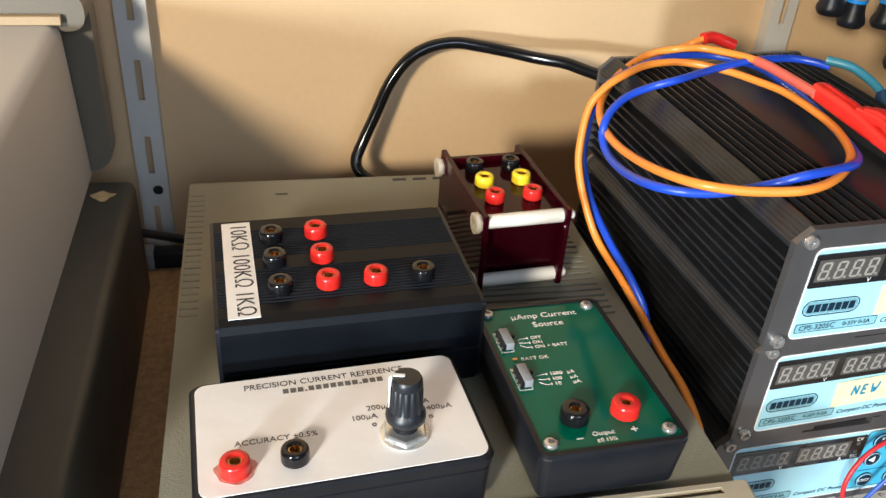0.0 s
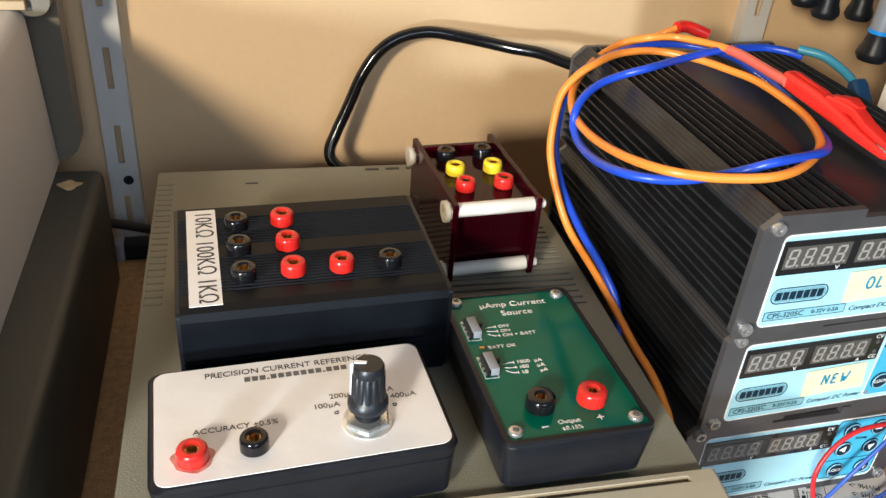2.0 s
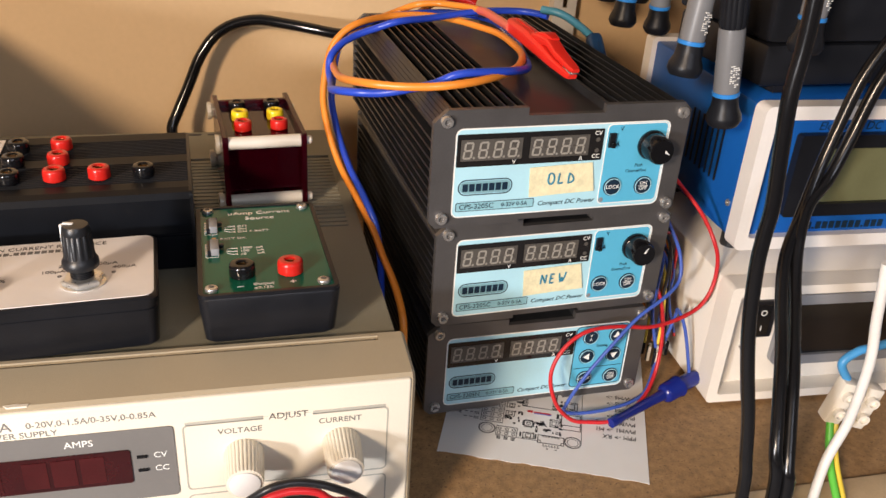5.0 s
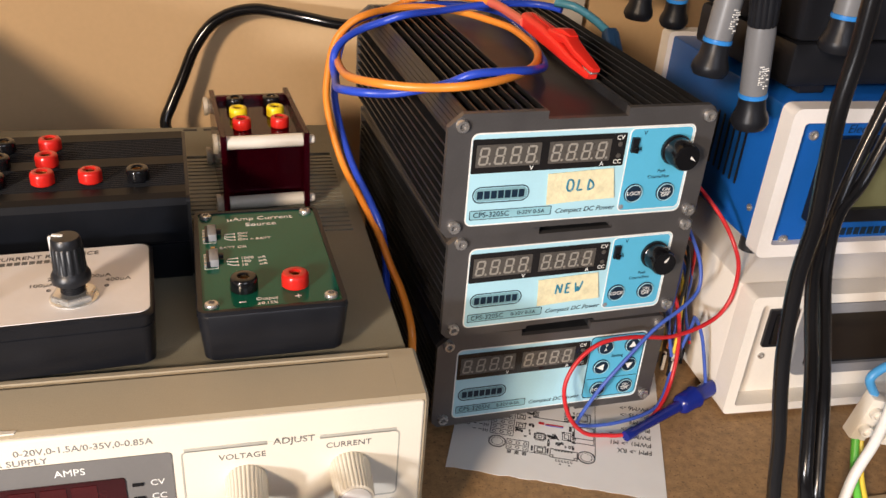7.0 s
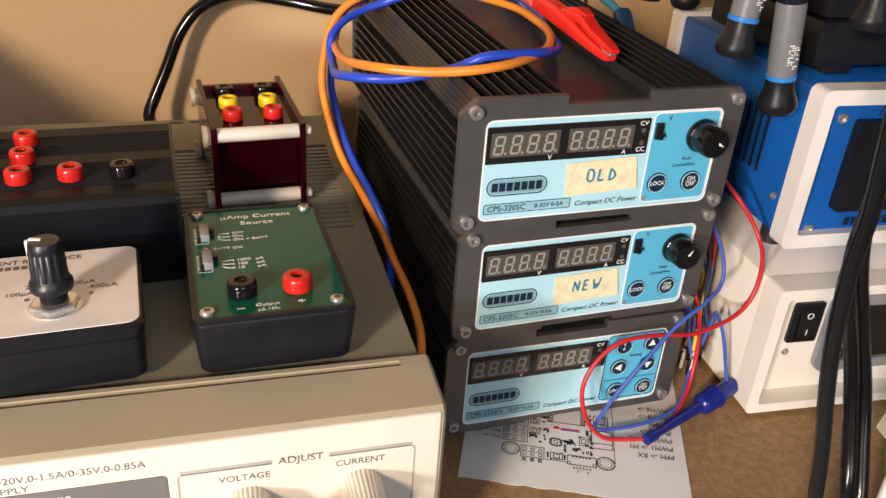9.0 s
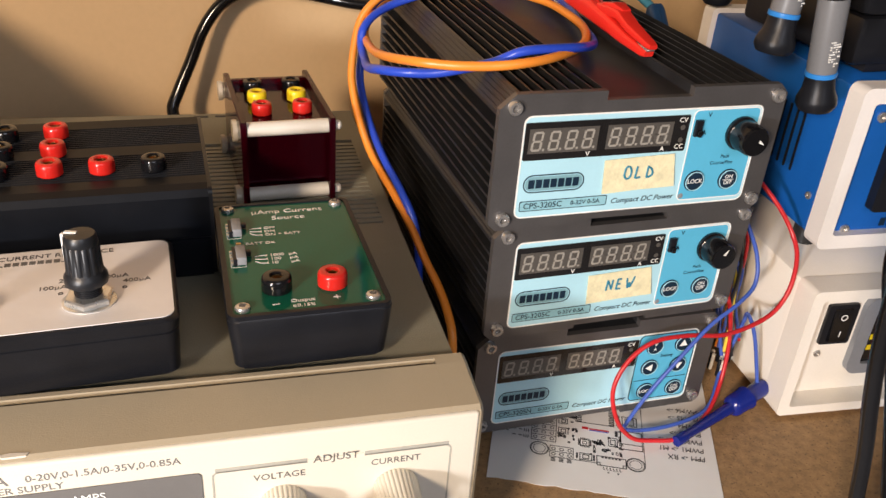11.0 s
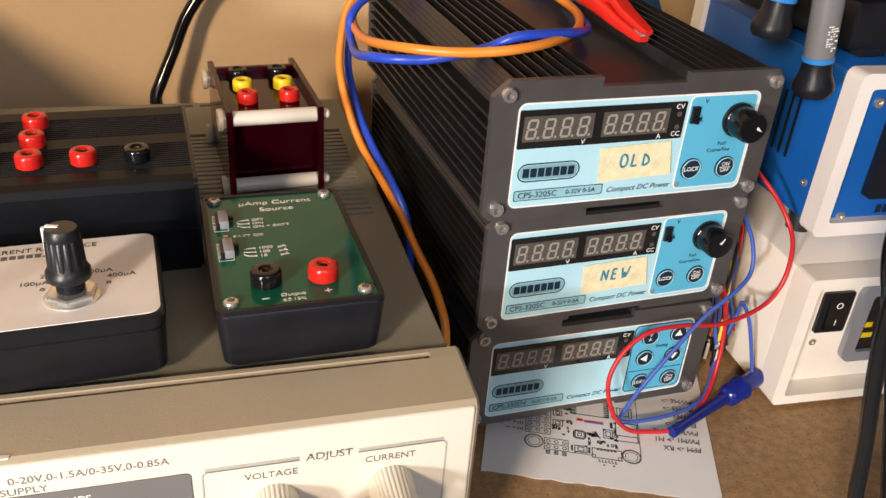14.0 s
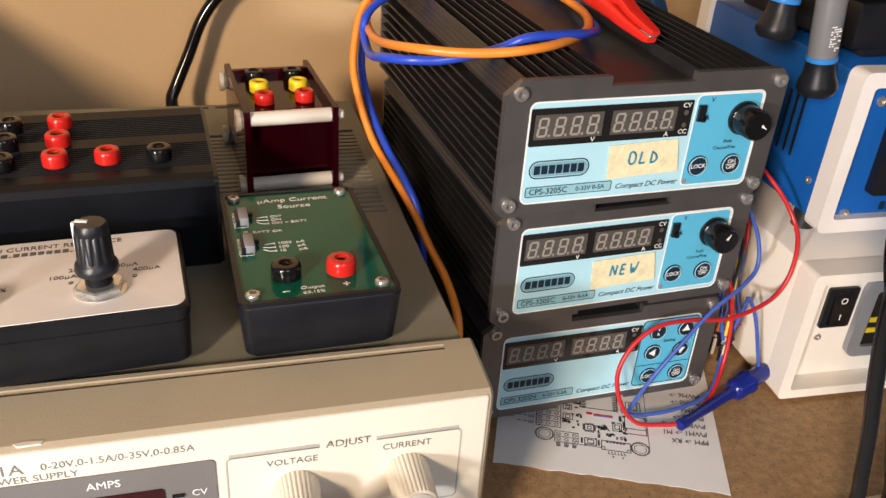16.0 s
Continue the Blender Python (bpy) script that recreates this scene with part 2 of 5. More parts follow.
def lettering(text, size, m, material, parent, align="LEFT", name="lettering", shear=0.0, squeeze=1.0, bold=0.0, label=""):
    """Raised printed words; m carries the text's own xy plane to its parent."""
    cu = bpy.data.curves.new(name, "FONT")
    cu.body, cu.size, cu.align_x, cu.align_y, cu.shear, cu.offset = text, size, align, "CENTER", shear, bold
    cu.extrude, cu.resolution_u = 0.00006, 3
    tmp = bpy.data.objects.new(name, cu)
    scene.collection.objects.link(tmp)
    me = bpy.data.meshes.new_from_object(tmp.evaluated_get(bpy.context.evaluated_depsgraph_get()))
    bpy.data.objects.remove(tmp)
    bpy.data.curves.remove(cu)
    me.name = name
    me.transform(m @ Matrix.Diagonal((squeeze, 1, 1, 1)))
    me.materials.clear()
    me.materials.append(material)
    ob = new(name, me)
    ob.parent = parent
    if label:
        ob["label"] = label
    return ob


def bars(spans, m, material, parent, name="printed_bar"):
    """Plain bars x0, x1, y0, y1 in the plane that m carries."""
    bm = bmesh.new()
    for x0, x1, y0, y1 in spans:
        box(x0, x1, y0, y1, -0.00004, 0.0001, bm=bm)
    bm.transform(m)
    return part(name, bm, material, parent, smooth=False)


def letter_bars(pattern, width, height, m, material, parent):
    """An address that is not lettered: one plain bar for each character, short ones for the stops."""
    step = width / sum(0.45 if c == "." else 1.0 for c in pattern)
    x = 0.0
    for c in pattern:
        w = step * (0.45 if c == "." else 1.0)
        bars([(x + w * 0.12, x + w * 0.88, -height / 2, -height * 0.25 if c == "." else height / 2)], m, material, parent, "web_address_bar")
        x += w


STAND = Matrix.Rotation(radians(90), 4, "X")  # the text plane stood up, facing -y

# ---------------------------------------------------------------- structure
def slab(name, x0, x1, y0, y1, z0, z1, material, label, category, bevel=0.0):
    return tagged(link(name, box(x0, x1, y0, y1, z0, z1, bevel), material), label, category, kind="structure")


WALL_Y = 0.3395
slab("wall_north", -1.7, 2.3, WALL_Y, WALL_Y + 0.12, -0.74, 1.8, WALL, "cream painted wall behind the bench", "wall")
# Unseen room shell; its grey-blue is chosen to dim and cool bounced light.
slab("wall_south", -1.7, 2.3, -2.6, -2.48, -0.74, 1.8, ROOM, "unseen room wall, grey-blue to cool the bounced light", "wall")
slab("wall_west", -1.82, -1.7, -2.6, 0.467, -0.74, 1.8, ROOM, "unseen room wall, grey-blue to cool the bounced light", "wall")
slab("wall_east", 2.3, 2.42, -2.6, 0.467, -0.74, 1.8, ROOM, "unseen room wall, grey-blue to cool the bounced light", "wall")
slab("floor", -1.82, 2.42, -2.6, 0.467, -0.84, -0.74, ROOM, "unseen room floor, grey-blue to cool the bounced light", "floor")
slab("ceiling", -1.82, 2.42, -2.6, 0.467, 1.8, 1.9, ROOM, "unseen ceiling, grey-blue to cool the bounced light", "ceiling")
bench = thing("bench_top", pose(0, 0, 0), "brown chipboard bench top with a pale wood edge", "bench", kind="structure")
part("board", box(-1.4, 1.7, -0.0248, WALL_Y - 0.001, -0.03, 0.0), CHIP, bench, "brown speckled chipboard", smooth=False)
part("edge_strip", box(-1.4, 1.7, -0.052, -0.025, -0.034, 0.002, 0.001), PINE, bench, "pale wood edge strip")


def shelf_standard(x, y, z0, z1, label):
    """A slotted upright channel screwed to the wall."""
    ob = thing("shelf_upright", pose(x, y, z0), label, "shelf upright")
    h, w, d = z1 - z0, 0.0185, y - WALL_Y
    bm = bmesh.new()
    pitch, slot = 0.0505, 0.026
    zs, k = [0.0], 0
    while 0.006 + k * pitch + slot < h:
        zs += [0.006 + k * pitch, 0.006 + k * pitch + slot]
        k += 1
    zs.append(h)
    for a, b, solid in [(zs[i], zs[i + 1], i % 2 == 0) for i in range(len(zs) - 1)]:
        if solid:
            box(0, w, 0, 0.0015, a, b, bm=bm)
        else:
            box(0, 0.0073, 0, 0.0015, a, b, bm=bm)
            box(0.0112, w, 0, 0.0015, a, b, bm=bm)
    box(0, 0.0015, 0.0016, -d, 0, h, bm=bm)
    box(w - 0.0015, w, 0.0016, -d, 0, h, bm=bm)
    part("channel", bm, STEEL_W, ob, smooth=False)
    return ob


up1 = shelf_standard(-0.0363, 0.3290, 0.0037, 0.6, "white slotted steel shelf upright on the wall")
part("screw_hole", lathe([(0.0032, 0), (0.0032, 0.0004), (0.0001, 0.0004)], 16, pose(0.0118, -0.0001, 0.0440, 90)), BLK_RUB, up1, "dark screw hole")
shelf_standard(0.3885, 0.3290, 0.0005, 0.6, "white slotted steel shelf upright beside the screwdrivers")

# ---------------------------------------------------------------- shared small parts


def jack(parent, x, y, z, colour, r=0.0043, h=0.0066, name="banana_socket", hole=0.0023, label=""):
    o = part(name, lathe([(r * 0.86, 0), (r, 0.0006), (r, h - 0.0017), (r * 0.965, h - 0.0008), (r * 0.89, h - 0.0002), (r * 0.79, h), (hole + 0.0005, h), (hole, h - 0.0004), (hole, 0.002), (0.0001, 0.002)], 28, pose(x, y, z)), colour, parent, label)
    part("contact", lathe([(hole + 0.00002, 0.0022), (hole + 0.00002, h - 0.0010), (hole - 0.0005, h - 0.0010), (hole - 0.0005, 0.0026), (0.0001, 0.0026)], 20, pose(x, y, z)), BRASS, o, "gold plated contact")
    return o


def screw(parent, m, r=0.0026, h=0.0018, cross=True, name="screw"):
    bm = lathe([(r * 0.96, 0), (r, h * 0.4), (r * 0.9, h * 0.8), (r * 0.62, h), (r * 0.44, h), (r * 0.40, h * 0.35), (0.0001, h * 0.35)], 20, m)
    o = part(name, bm, CHROME, parent)
    return o


# ---------------------------------------------------------------- bench power supply
psu = thing("bench_power_supply", pose(0, 0, 0), "beige and olive laboratory power supply with small boxes on top", "power supply")
CZ = 0.0915
case = box(0.003, 0.2100, 0.0015, 0.254, 0.011, CZ - 0.004, 0.002, 2)
part("case", case, HP_CASE, psu, "olive grey painted steel case")
# top sheet with a field of vent slots across it
VX0, VX1, VY0, VY1 = 0.116, 0.2035, 0.108, 0.208
bm = box(0.0031, VX0, 0.0015, 0.2535, CZ - 0.0035, CZ)
box(VX1, 0.2099, 0.0015, 0.2535, CZ - 0.0035, CZ, bm=bm)
box(VX0, VX1, 0.0015, VY0, CZ - 0.0035, CZ, bm=bm)
box(VX0, VX1, VY1, 0.2535, CZ - 0.0035, CZ, bm=bm)
slats, y = [], VY0
while y < VY1 - 0.004:
    slats.append(y)
    y += 0.0048
part("top_sheet", bm, HP_CASE, psu, "olive grey top with ventilation slots", smooth=False)
sheet_slat = part("vent_slat", box(VX0, VX1, 0.0017, 0.0048, -0.0028, 0.0), HP_CASE, psu, smooth=False)
sheet_slat.location = (0, slats[0], CZ)
for y in slats[1:]:
    o = new("vent_slat", sheet_slat.data)
    o.parent, o.location = psu, (0, y, CZ)
rib = part("side_rib", box(0.0042, 0.0120, 0, 0.0026, -0.002, 0.00035, 0.0003, 1), HP_CASE, psu)
rib.location = (0, 0.128, CZ)
for i in range(1, 21):
    o = new("side_rib", rib.data)
    o.parent, o.location = psu, (0, 0.128 + i * 0.0055, CZ)
part("maker_mark", box(0.050, 0.057, 0.2365, 0.2378, CZ, CZ + 0.0002), INK_BLACK, psu, smooth=False)
for i in range(5):
    part("rear_vent", box(0.118 + i * 0.012, 0.126 + i * 0.012, 0.2478, 0.2500, CZ - 0.0005, CZ + 0.0003), INK_BLACK, psu, smooth=False)
part("paint_chip", prism([(0.0625, -0.0252), (0.0660, -0.0246), (0.0712, -0.0252), (0.0705, -0.0264), (0.0640, -0.0265)], 0.0924, 0.0931), NYLON, psu, "pale scuff on the bezel edge", smooth=False)
part("rear_panel", box(0.012, 0.201, 0.2541, 0.2600, 0.016, CZ - 0.006, 0.001), BLK_ABS, psu)
# front bezel: a moulded frame, sloping a little to the front, with a long groove behind its edge
side = [(0.0014, 0.008), (0.0014, 0.0938), (0.0004, 0.0949), (-0.0016, 0.0949), (-0.0018, 0.0920), (-0.0042, 0.0920), (-0.0044, 0.0947), (-0.0256, 0.0928), (-0.0276, 0.0912), (-0.0280, 0.0892), (-0.0256, 0.0882), (-0.0256, 0.008)]
bm = loft([[(x, yy, zz) for yy, zz in side] for x in (0.0115, 0.2012)])
solid = [(0.0014, 0.008), (0.0014, 0.0938), (0.0004, 0.0949), (-0.0044, 0.0947), (-0.0256, 0.0928), (-0.0276, 0.0912), (-0.0280, 0.0892), (-0.0280, 0.008)]
for xa, xb in ((0.0, 0.01148), (0.20122, 0.2126)):
    loft([[(x, yy, zz) for yy, zz in (solid if k in (1, 2) else [(yy * 0.94 - 0.0005, zz * 0.985 + 0.0005) for yy, zz in solid])] for k, x in enumerate((xa, xa + (0.0012 if xa == 0 else 0.00001), xb - (0.0012 if xa else 0.00001), xb))], bm=bm)
part("bezel", bm, HP_BEZ, psu, "beige moulded front bezel with a long groove", smooth=False)
fixed = set(psu.children)
part("front_panel", box(0.0012, 0.2114, -0.0288, -0.0257, 0.010, 0.0950, 0.0012, 3), HP_FACE, psu, "cream front panel")
FY = -0.0289
INK_MID = mat("mid_grey_ink", (0.20, 0.195, 0.19), 0.6)
M = lambda x, z, y=FY: Matrix.Translation((x, y, z)) @ STAND
part("meter_panel", prism(rounded(0.1115, 0.0340, 0.0015, 3, 0.0645, 0.0665), FY, FY - 0.0004, "xz"), HP_GREY, psu, "dark grey meter panel")
win = part("meter_window", prism(rounded(0.0850, 0.0160, 0.001, 3, 0.0615, 0.0664), FY - 0.0004, FY - 0.0009, "xz"), RED_GLASS, psu, "dark red display window")
for dx in (0.030, 0.040, 0.050, 0.066, 0.076, 0.086):
    part("digit_block", box(dx, dx + 0.0085, FY - 0.0011, FY - 0.0009, 0.0602, 0.0726), RED_SEG, win, smooth=False)
lettering("VOLTS", 0.0042, M(0.037, 0.0790, FY - 0.0005), INK_WHITE, psu)
lettering("AMPS", 0.0042, M(0.0815, 0.0790, FY - 0.0005), INK_WHITE, psu)
lettering("CV", 0.0038, M(0.1122, 0.0705, FY - 0.0005), INK_WHITE, psu)
lettering("CC", 0.0038, M(0.1122, 0.0640, FY - 0.0005), INK_WHITE, psu)
for zz in (0.0705, 0.0640):
    part("indicator", box(0.1062, 0.1100, FY - 0.0010, FY - 0.0004, zz - 0.0006, zz + 0.0006), BLK_GLOSS, psu, smooth=False)
lettering("E3611A", 0.0056, M(0.0455, 0.0893), INK_MID, psu, squeeze=1.12)
lettering("DC POWER SUPPLY", 0.0036, M(0.0455, 0.0852), INK_MID, psu, squeeze=1.1)
lettering("0-20V,0-1.5A/0-35V,0-0.85A", 0.0038, M(0.0700, 0.0893), INK_MID, psu, squeeze=1.02)
part("badge", prism(rounded(0.0085, 0.0055, 0.001, 3, 0.0120, 0.0880), FY, FY - 0.0005, "xz"), INK_GREY, psu, "small dark maker's badge")
bars([(0, 0.020, 0.0008, 0.0030), (0, 0.019, -0.0034, -0.0012)], M(0.0195, 0.0880), INK_PALE, psu, "maker_name_bar")
for z0, z1 in ((0.0505, 0.0828), (0.0150, 0.0480)):
    part("panel_outline", ring_plate(rounded(0.0790, z1 - z0, 0.002, 4, 0.1628, (z0 + z1) / 2), rounded(0.0779, z1 - z0 - 0.0011, 0.0017, 4, 0.1628, (z0 + z1) / 2), FY, FY - 0.0001, "xz"), INK_PALE, psu)
for xa, xb in ((0.1245, 0.1535), (0.1725, 0.2010)):
    part("title_bar", box(xa, xb, FY - 0.0001, FY + 0.0002, 0.0825, 0.0840), INK_PALE, psu, smooth=False)
part("title_gap", box(0.1536, 0.1724, FY - 0.00014, FY + 0.0002, 0.0818, 0.0835), HP_FACE, psu, smooth=False)
lettering("ADJUST", 0.0040, M(0.1555, 0.0832, FY - 0.00018), INK_GREY, psu, squeeze=1.1)
lettering("VOLTAGE", 0.0036, M(0.1362, 0.0780), INK_GREY, psu, squeeze=1.05)
lettering("CURRENT", 0.0036, M(0.1746, 0.0785), INK_GREY, psu, squeeze=1.05)
lettering("OUTPUT", 0.0036, M(0.1540, 0.0482, FY - 0.0004), INK_GREY, psu, squeeze=1.05)


def cream_knob(x, z):
    k = part("adjust_knob", lathe([(0.0078, 0), (0.0078, 0.0030), (0.0076, 0.0040), (0.0072, 0.0152), (0.0069, 0.0166), (0.0060, 0.0170), (0.0001, 0.0170)], 120, Matrix.Translation((x, FY, z)) @ STAND, 30, 0.0004), KNOB_CREAM, psu, "fluted cream knob")
    part("knob_cap", lathe([(0.0058, 0.0165), (0.0058, 0.0174), (0.0054, 0.0177), (0.0001, 0.0177)], 32, Matrix.Translation((x, FY, z)) @ STAND), KNOB_CAP, k, "grey knob cap")


cream_knob(0.1455, 0.0660)
cream_knob(0.1835, 0.0668)
for ob in psu.children:  # the printed front hangs below the rim
    if ob not in fixed:
        ob.location.x -= 0.0006
        ob.location.z -= 0.0034
for x in (0.02, 0.19):
    for y in (-0.02, 0.23):
        part("foot", lathe([(0.006, 0), (0.007, 0.002), (0.007, 0.0125), (0.0001, 0.0125)], 16, pose(x, y, 0)), BLK_RUB, psu)
# output leads looping at the terminals
for k, (mt, lab) in enumerate(((BLK_RUB, "black output lead plugged into the power supply"), (RED_W, "red output lead plugged into the power supply"), (BLK_RUB, "black output lead plugged into the power supply"))):
    o = thing("output_lead", pose(0, 0, -0.0042), lab, "cable")
    dz = k * 0.004
    part("wire", tube([(0.126 + dz, FY - 0.004, 0.030), (0.132 + dz, FY - 0.020, 0.050), (0.1494, FY - 0.030, 0.0735 - dz), (0.1600, FY - 0.030, 0.0772 - dz), (0.1700, FY - 0.030, 0.0755 - dz), (0.1800 - dz, FY - 0.030, 0.0705 - dz), (0.1885 - dz, FY - 0.024, 0.0590), (0.194 - dz, FY - 0.010, 0.0400), (0.196 - dz, FY - 0.002, 0.0300)], 0.0015), mt, o)

# ---------------------------------------------------------------- resistor box
rbox = thing("resistor_box", pose(0.0240, 0.0660, CZ, 0, 0, 3.0), "black aluminium resistor box with a white printed strip", "instrument box")
W, D, H = 0.1040, 0.0788, 0.0393
prof = [(0.0010, 0), (0.0, 0.001), (0.0, 0.0165), (0.0007, 0.0170), (0.0007, 0.0178), (0, 0.0183), (0, H - 0.0035), (0.0016, H - 0.0008), (0.0060, H)]
def ribs(a, b):
    out, q = [], a
    while q < b:
        out += [(q, H), (q + 0.0004, H - 0.0006), (q + 0.0011, H - 0.0006), (q + 0.0015, H)]
        q += 0.0020
    return out
prof += ribs(0.0130, 0.0356) + ribs(0.0457, 0.0674) + [(D - 0.0025, H), (D, H - 0.0025), (D, 0.001), (D - 0.001, 0)]
part("extrusion", loft([[(x, a, b) for a, b in prof] for x in (0.0015, W - 0.0015)]), BLK_ALU, rbox, "ribbed black aluminium body", smooth=False)
for x0 in (0, W - 0.0016):
    part("end_plate", loft([[(x, a, b) for a, b in rounded(D - 0.0006, H - 0.0006, 0.0025, 4, D / 2, H / 2)] for x in (x0, x0 + 0.0016)]), BLK_ABS, rbox)
strip = part("label_strip", box(0.0050, 0.0170, 0.0046, 0.0742, H + 0.0001, H + 0.0004), PAPER, rbox, "white printed label strip", smooth=False)
lettering("10KΩ 100KΩ 1KΩ", 0.0098, Matrix.Translation((0.0116, 0.0724, H + 0.00045)) @ pose(0, 0, 0, 0, 0, -90), INK_BLACK, strip, squeeze=0.87)
for x, y, c in ((0.0252, 0.0592, 0), (0.0252, 0.0403, 0), (0.0257, 0.0201, 0), (0.0443, 0.0606, 1), (0.0446, 0.0409, 1), (0.0447, 0.0211, 1), (0.0637, 0.0211, 1), (0.0830, 0.0206, 0)):
    jack(rbox, x, y * 0.9625 + 0.0012, H, RED_PL if c else BLK_GLOSS, 0.0049, 0.0058)

# ---------------------------------------------------------------- precision current reference
pref = thing("current_reference_box", pose(0.0180, -0.0044, 0.0949, -1.5, 0, 4.0), "black plastic box with a white paper label, knob and two sockets", "instrument box")
W, D, H = 0.0983, 0.0577, 0.0226
secs = []
for z, ins in ((0, 0.0022), (0.0012, 0.0012), (0.0168, 0.0006), (0.0171, 0.0010), (0.0177, 0.0010), (0.0180, 0.0004), (H - 0.0009, 0.0), (H, 0.0009)):
    secs.append([(a, b, z) for a, b in rounded(W - 2 * ins, D - 2 * ins, 0.0045, 6, W / 2, D / 2)])
part("case", loft(secs), BLK_ABS, pref, "black plastic case")
lab = part("paper_label", prism(rounded(W - 0.0036, D - 0.0036, 0.0042, 6, W / 2 + 0.0002, D / 2 + 0.0002), H, H + 0.0003), PAPER, pref, "white paper label, slightly wrinkled")
T = lambda x, y: Matrix.Translation((x, y * 0.93 - 0.0012, H + 0.00035))
lettering("PRECISION CURRENT REFERENCE", 0.0040, T(0.0190, 0.0565), INK_BLACK, lab, squeeze=0.97)
letter_bars("www.nnnnnnn.nnn", 0.0370, 0.0024, T(0.0322, 0.0519), INK_GREY, lab)
lettering("ACCURACY ±0.5%", 0.0034, T(0.0140, 0.0268), INK_BLACK, lab)
lettering("100μA", 0.0034, T(0.0538, 0.0312), INK_BLACK, lab)
lettering("200μA", 0.0034, T(0.0600, 0.0357), INK_BLACK, lab)
lettering("300μA", 0.0034, T(0.0735, 0.0357), INK_BLACK, lab)
lettering("400μA", 0.0034, T(0.0808, 0.0314), INK_BLACK, lab)
for x, y in ((0.0612, 0.0236), (0.0814, 0.0236)):
    part("dial_mark", ring_plate(rounded(0.0016, 0.0016, 0.00079, 4, x, y), rounded(0.0010, 0.0010, 0.00049, 4, x, y), H + 0.0003, H + 0.0005), INK_BLACK, lab)
jack(pref, 0.0137, 0.0118, H, RED_PL, 0.0050, 0.0057)
# Pink patch: the red socket's reflection, put on the paper as colour.
part("socket_reflection", prism([(0.0137 + 0.0066 * (1 + 0.10 * math.sin(5 * a)) * math.cos(a), 0.0122 + 0.0062 * (1 + 0.08 * math.sin(4 * a + 1)) * math.sin(a)) for a in [i * math.pi / 16 for i in range(32)]], H + 0.0003, H + 0.00055), mat("pink_reflection_paper", (0.55, 0.22, 0.18), 0.5, var=0.3, scale=400), pref, "reddish reflection of the socket painted on the label", smooth=False)
jack(pref, 0.0328, 0.0130, H, BLK_GLOSS, 0.0047, 0.0057)
KX, KY = 0.0705, 0.0172
PLATED = mat("bright_plated_nut", (0.74, 0.75, 0.74), 0.30, metal=0.85, var=0.12, scale=200)
part("washer", lathe([(0.0086, H + 0.0003), (0.0086, H + 0.0008), (0.0083, H + 0.0010), (0.0001, H + 0.0010)], 40, pose(KX, KY, 0)), PLATED, pref, "thin plated washer")
hexes = [[(KX + r * math.cos(i * math.pi / 3 + 0.35), KY + r * math.sin(i * math.pi / 3 + 0.35), H + z) for i in range(6)] for r, z in ((0.0081, 0.0010), (0.0081, 0.0026), (0.0074, 0.0031))]
part("hex_nut", loft(hexes), PLATED, pref, "bright plated hexagonal nut", smooth=False)
KNOB = mat("dark_grey_knob_rubber", (0.013, 0.0145, 0.018), 0.40, var=0.15, bump=0.1)
thread = [(0.0044, H + 0.001)]
for i in range(9):
    thread += [(0.0044, H + 0.0014 + i * 0.0007), (0.0040, H + 0.0017 + i * 0.0007)]
part("bushing", lathe(thread + [(0.0040, H + 0.0090), (0.0001, H + 0.0090)], 28, pose(KX, KY, 0)), KNOB, pref, "dark threaded bushing")
KZ = H + 0.0074
kn = part("knob", lathe([(0.0001, 0.0), (0.0062, 0.0), (0.0067, 0.0004), (0.0069, 0.0014), (0.0068, 0.0030), (0.0060, 0.0044), (0.0055, 0.0050), (0.0052, 0.0142), (0.0053, 0.0146), (0.0051, 0.0170), (0.0046, 0.0179), (0.0001, 0.0181)], 48, pose(KX, KY, KZ)), KNOB, pref, "dark grey skirted knob")
part("grip", lathe([(0.0050, 0.0042), (0.0058, 0.0046), (0.0055, 0.0142), (0.0051, 0.0147)], 112, pose(KX, KY, KZ), 14, 0.00042), KNOB, kn, "fluted grip")
part("pointer", box(-0.0047, -0.0008, -0.0006, 0.0006, 0.0179, 0.0184, bm=box(-0.0060, -0.0050, -0.0006, 0.0006, 0.0046, 0.0176)), INK_WHITE, kn, "white pointer line", smooth=False).matrix_local = pose(KX, KY, KZ, 0, 0, -18)

# ---------------------------------------------------------------- microamp current source
usrc = thing("current_source_box", pose(0.1303, -0.0008, 0.0951, -2.4, 0, 2.0), "black box with a green circuit board lid and two sockets", "instrument box")
W, D, H = 0.0566, 0.0905, 0.0212
secs = []
for z, ins in ((0, 0.0030), (0.0012, 0.0020), (H - 0.0010, 0.0002), (H, 0.0008)):
    secs.append([(a, b, z) for a, b in rounded(W - 2 * ins, D - 2 * ins, 0.0042, 6, W / 2, D / 2)])
part("case", loft(secs, caps=True), BLK_ABS, usrc, "black plastic case")
pcb = part("circuit_board", prism(rounded(W - 0.0050, D - 0.0046, 0.0016, 4, W / 2, D / 2), H, H + 0.0007), GREEN, usrc, "glossy green circuit board lid")
part("rim", ring_plate(rounded(W - 0.0012, D - 0.0012, 0.0036, 6, W / 2, D / 2), rounded(W - 0.0050, D - 0.0046, 0.0016, 6, W / 2, D / 2), H - 0.0004, H + 0.0013), BLK_ABS, usrc, "raised black rim")
T = lambda x, y: Matrix.Translation((x, y, H + 0.00075))
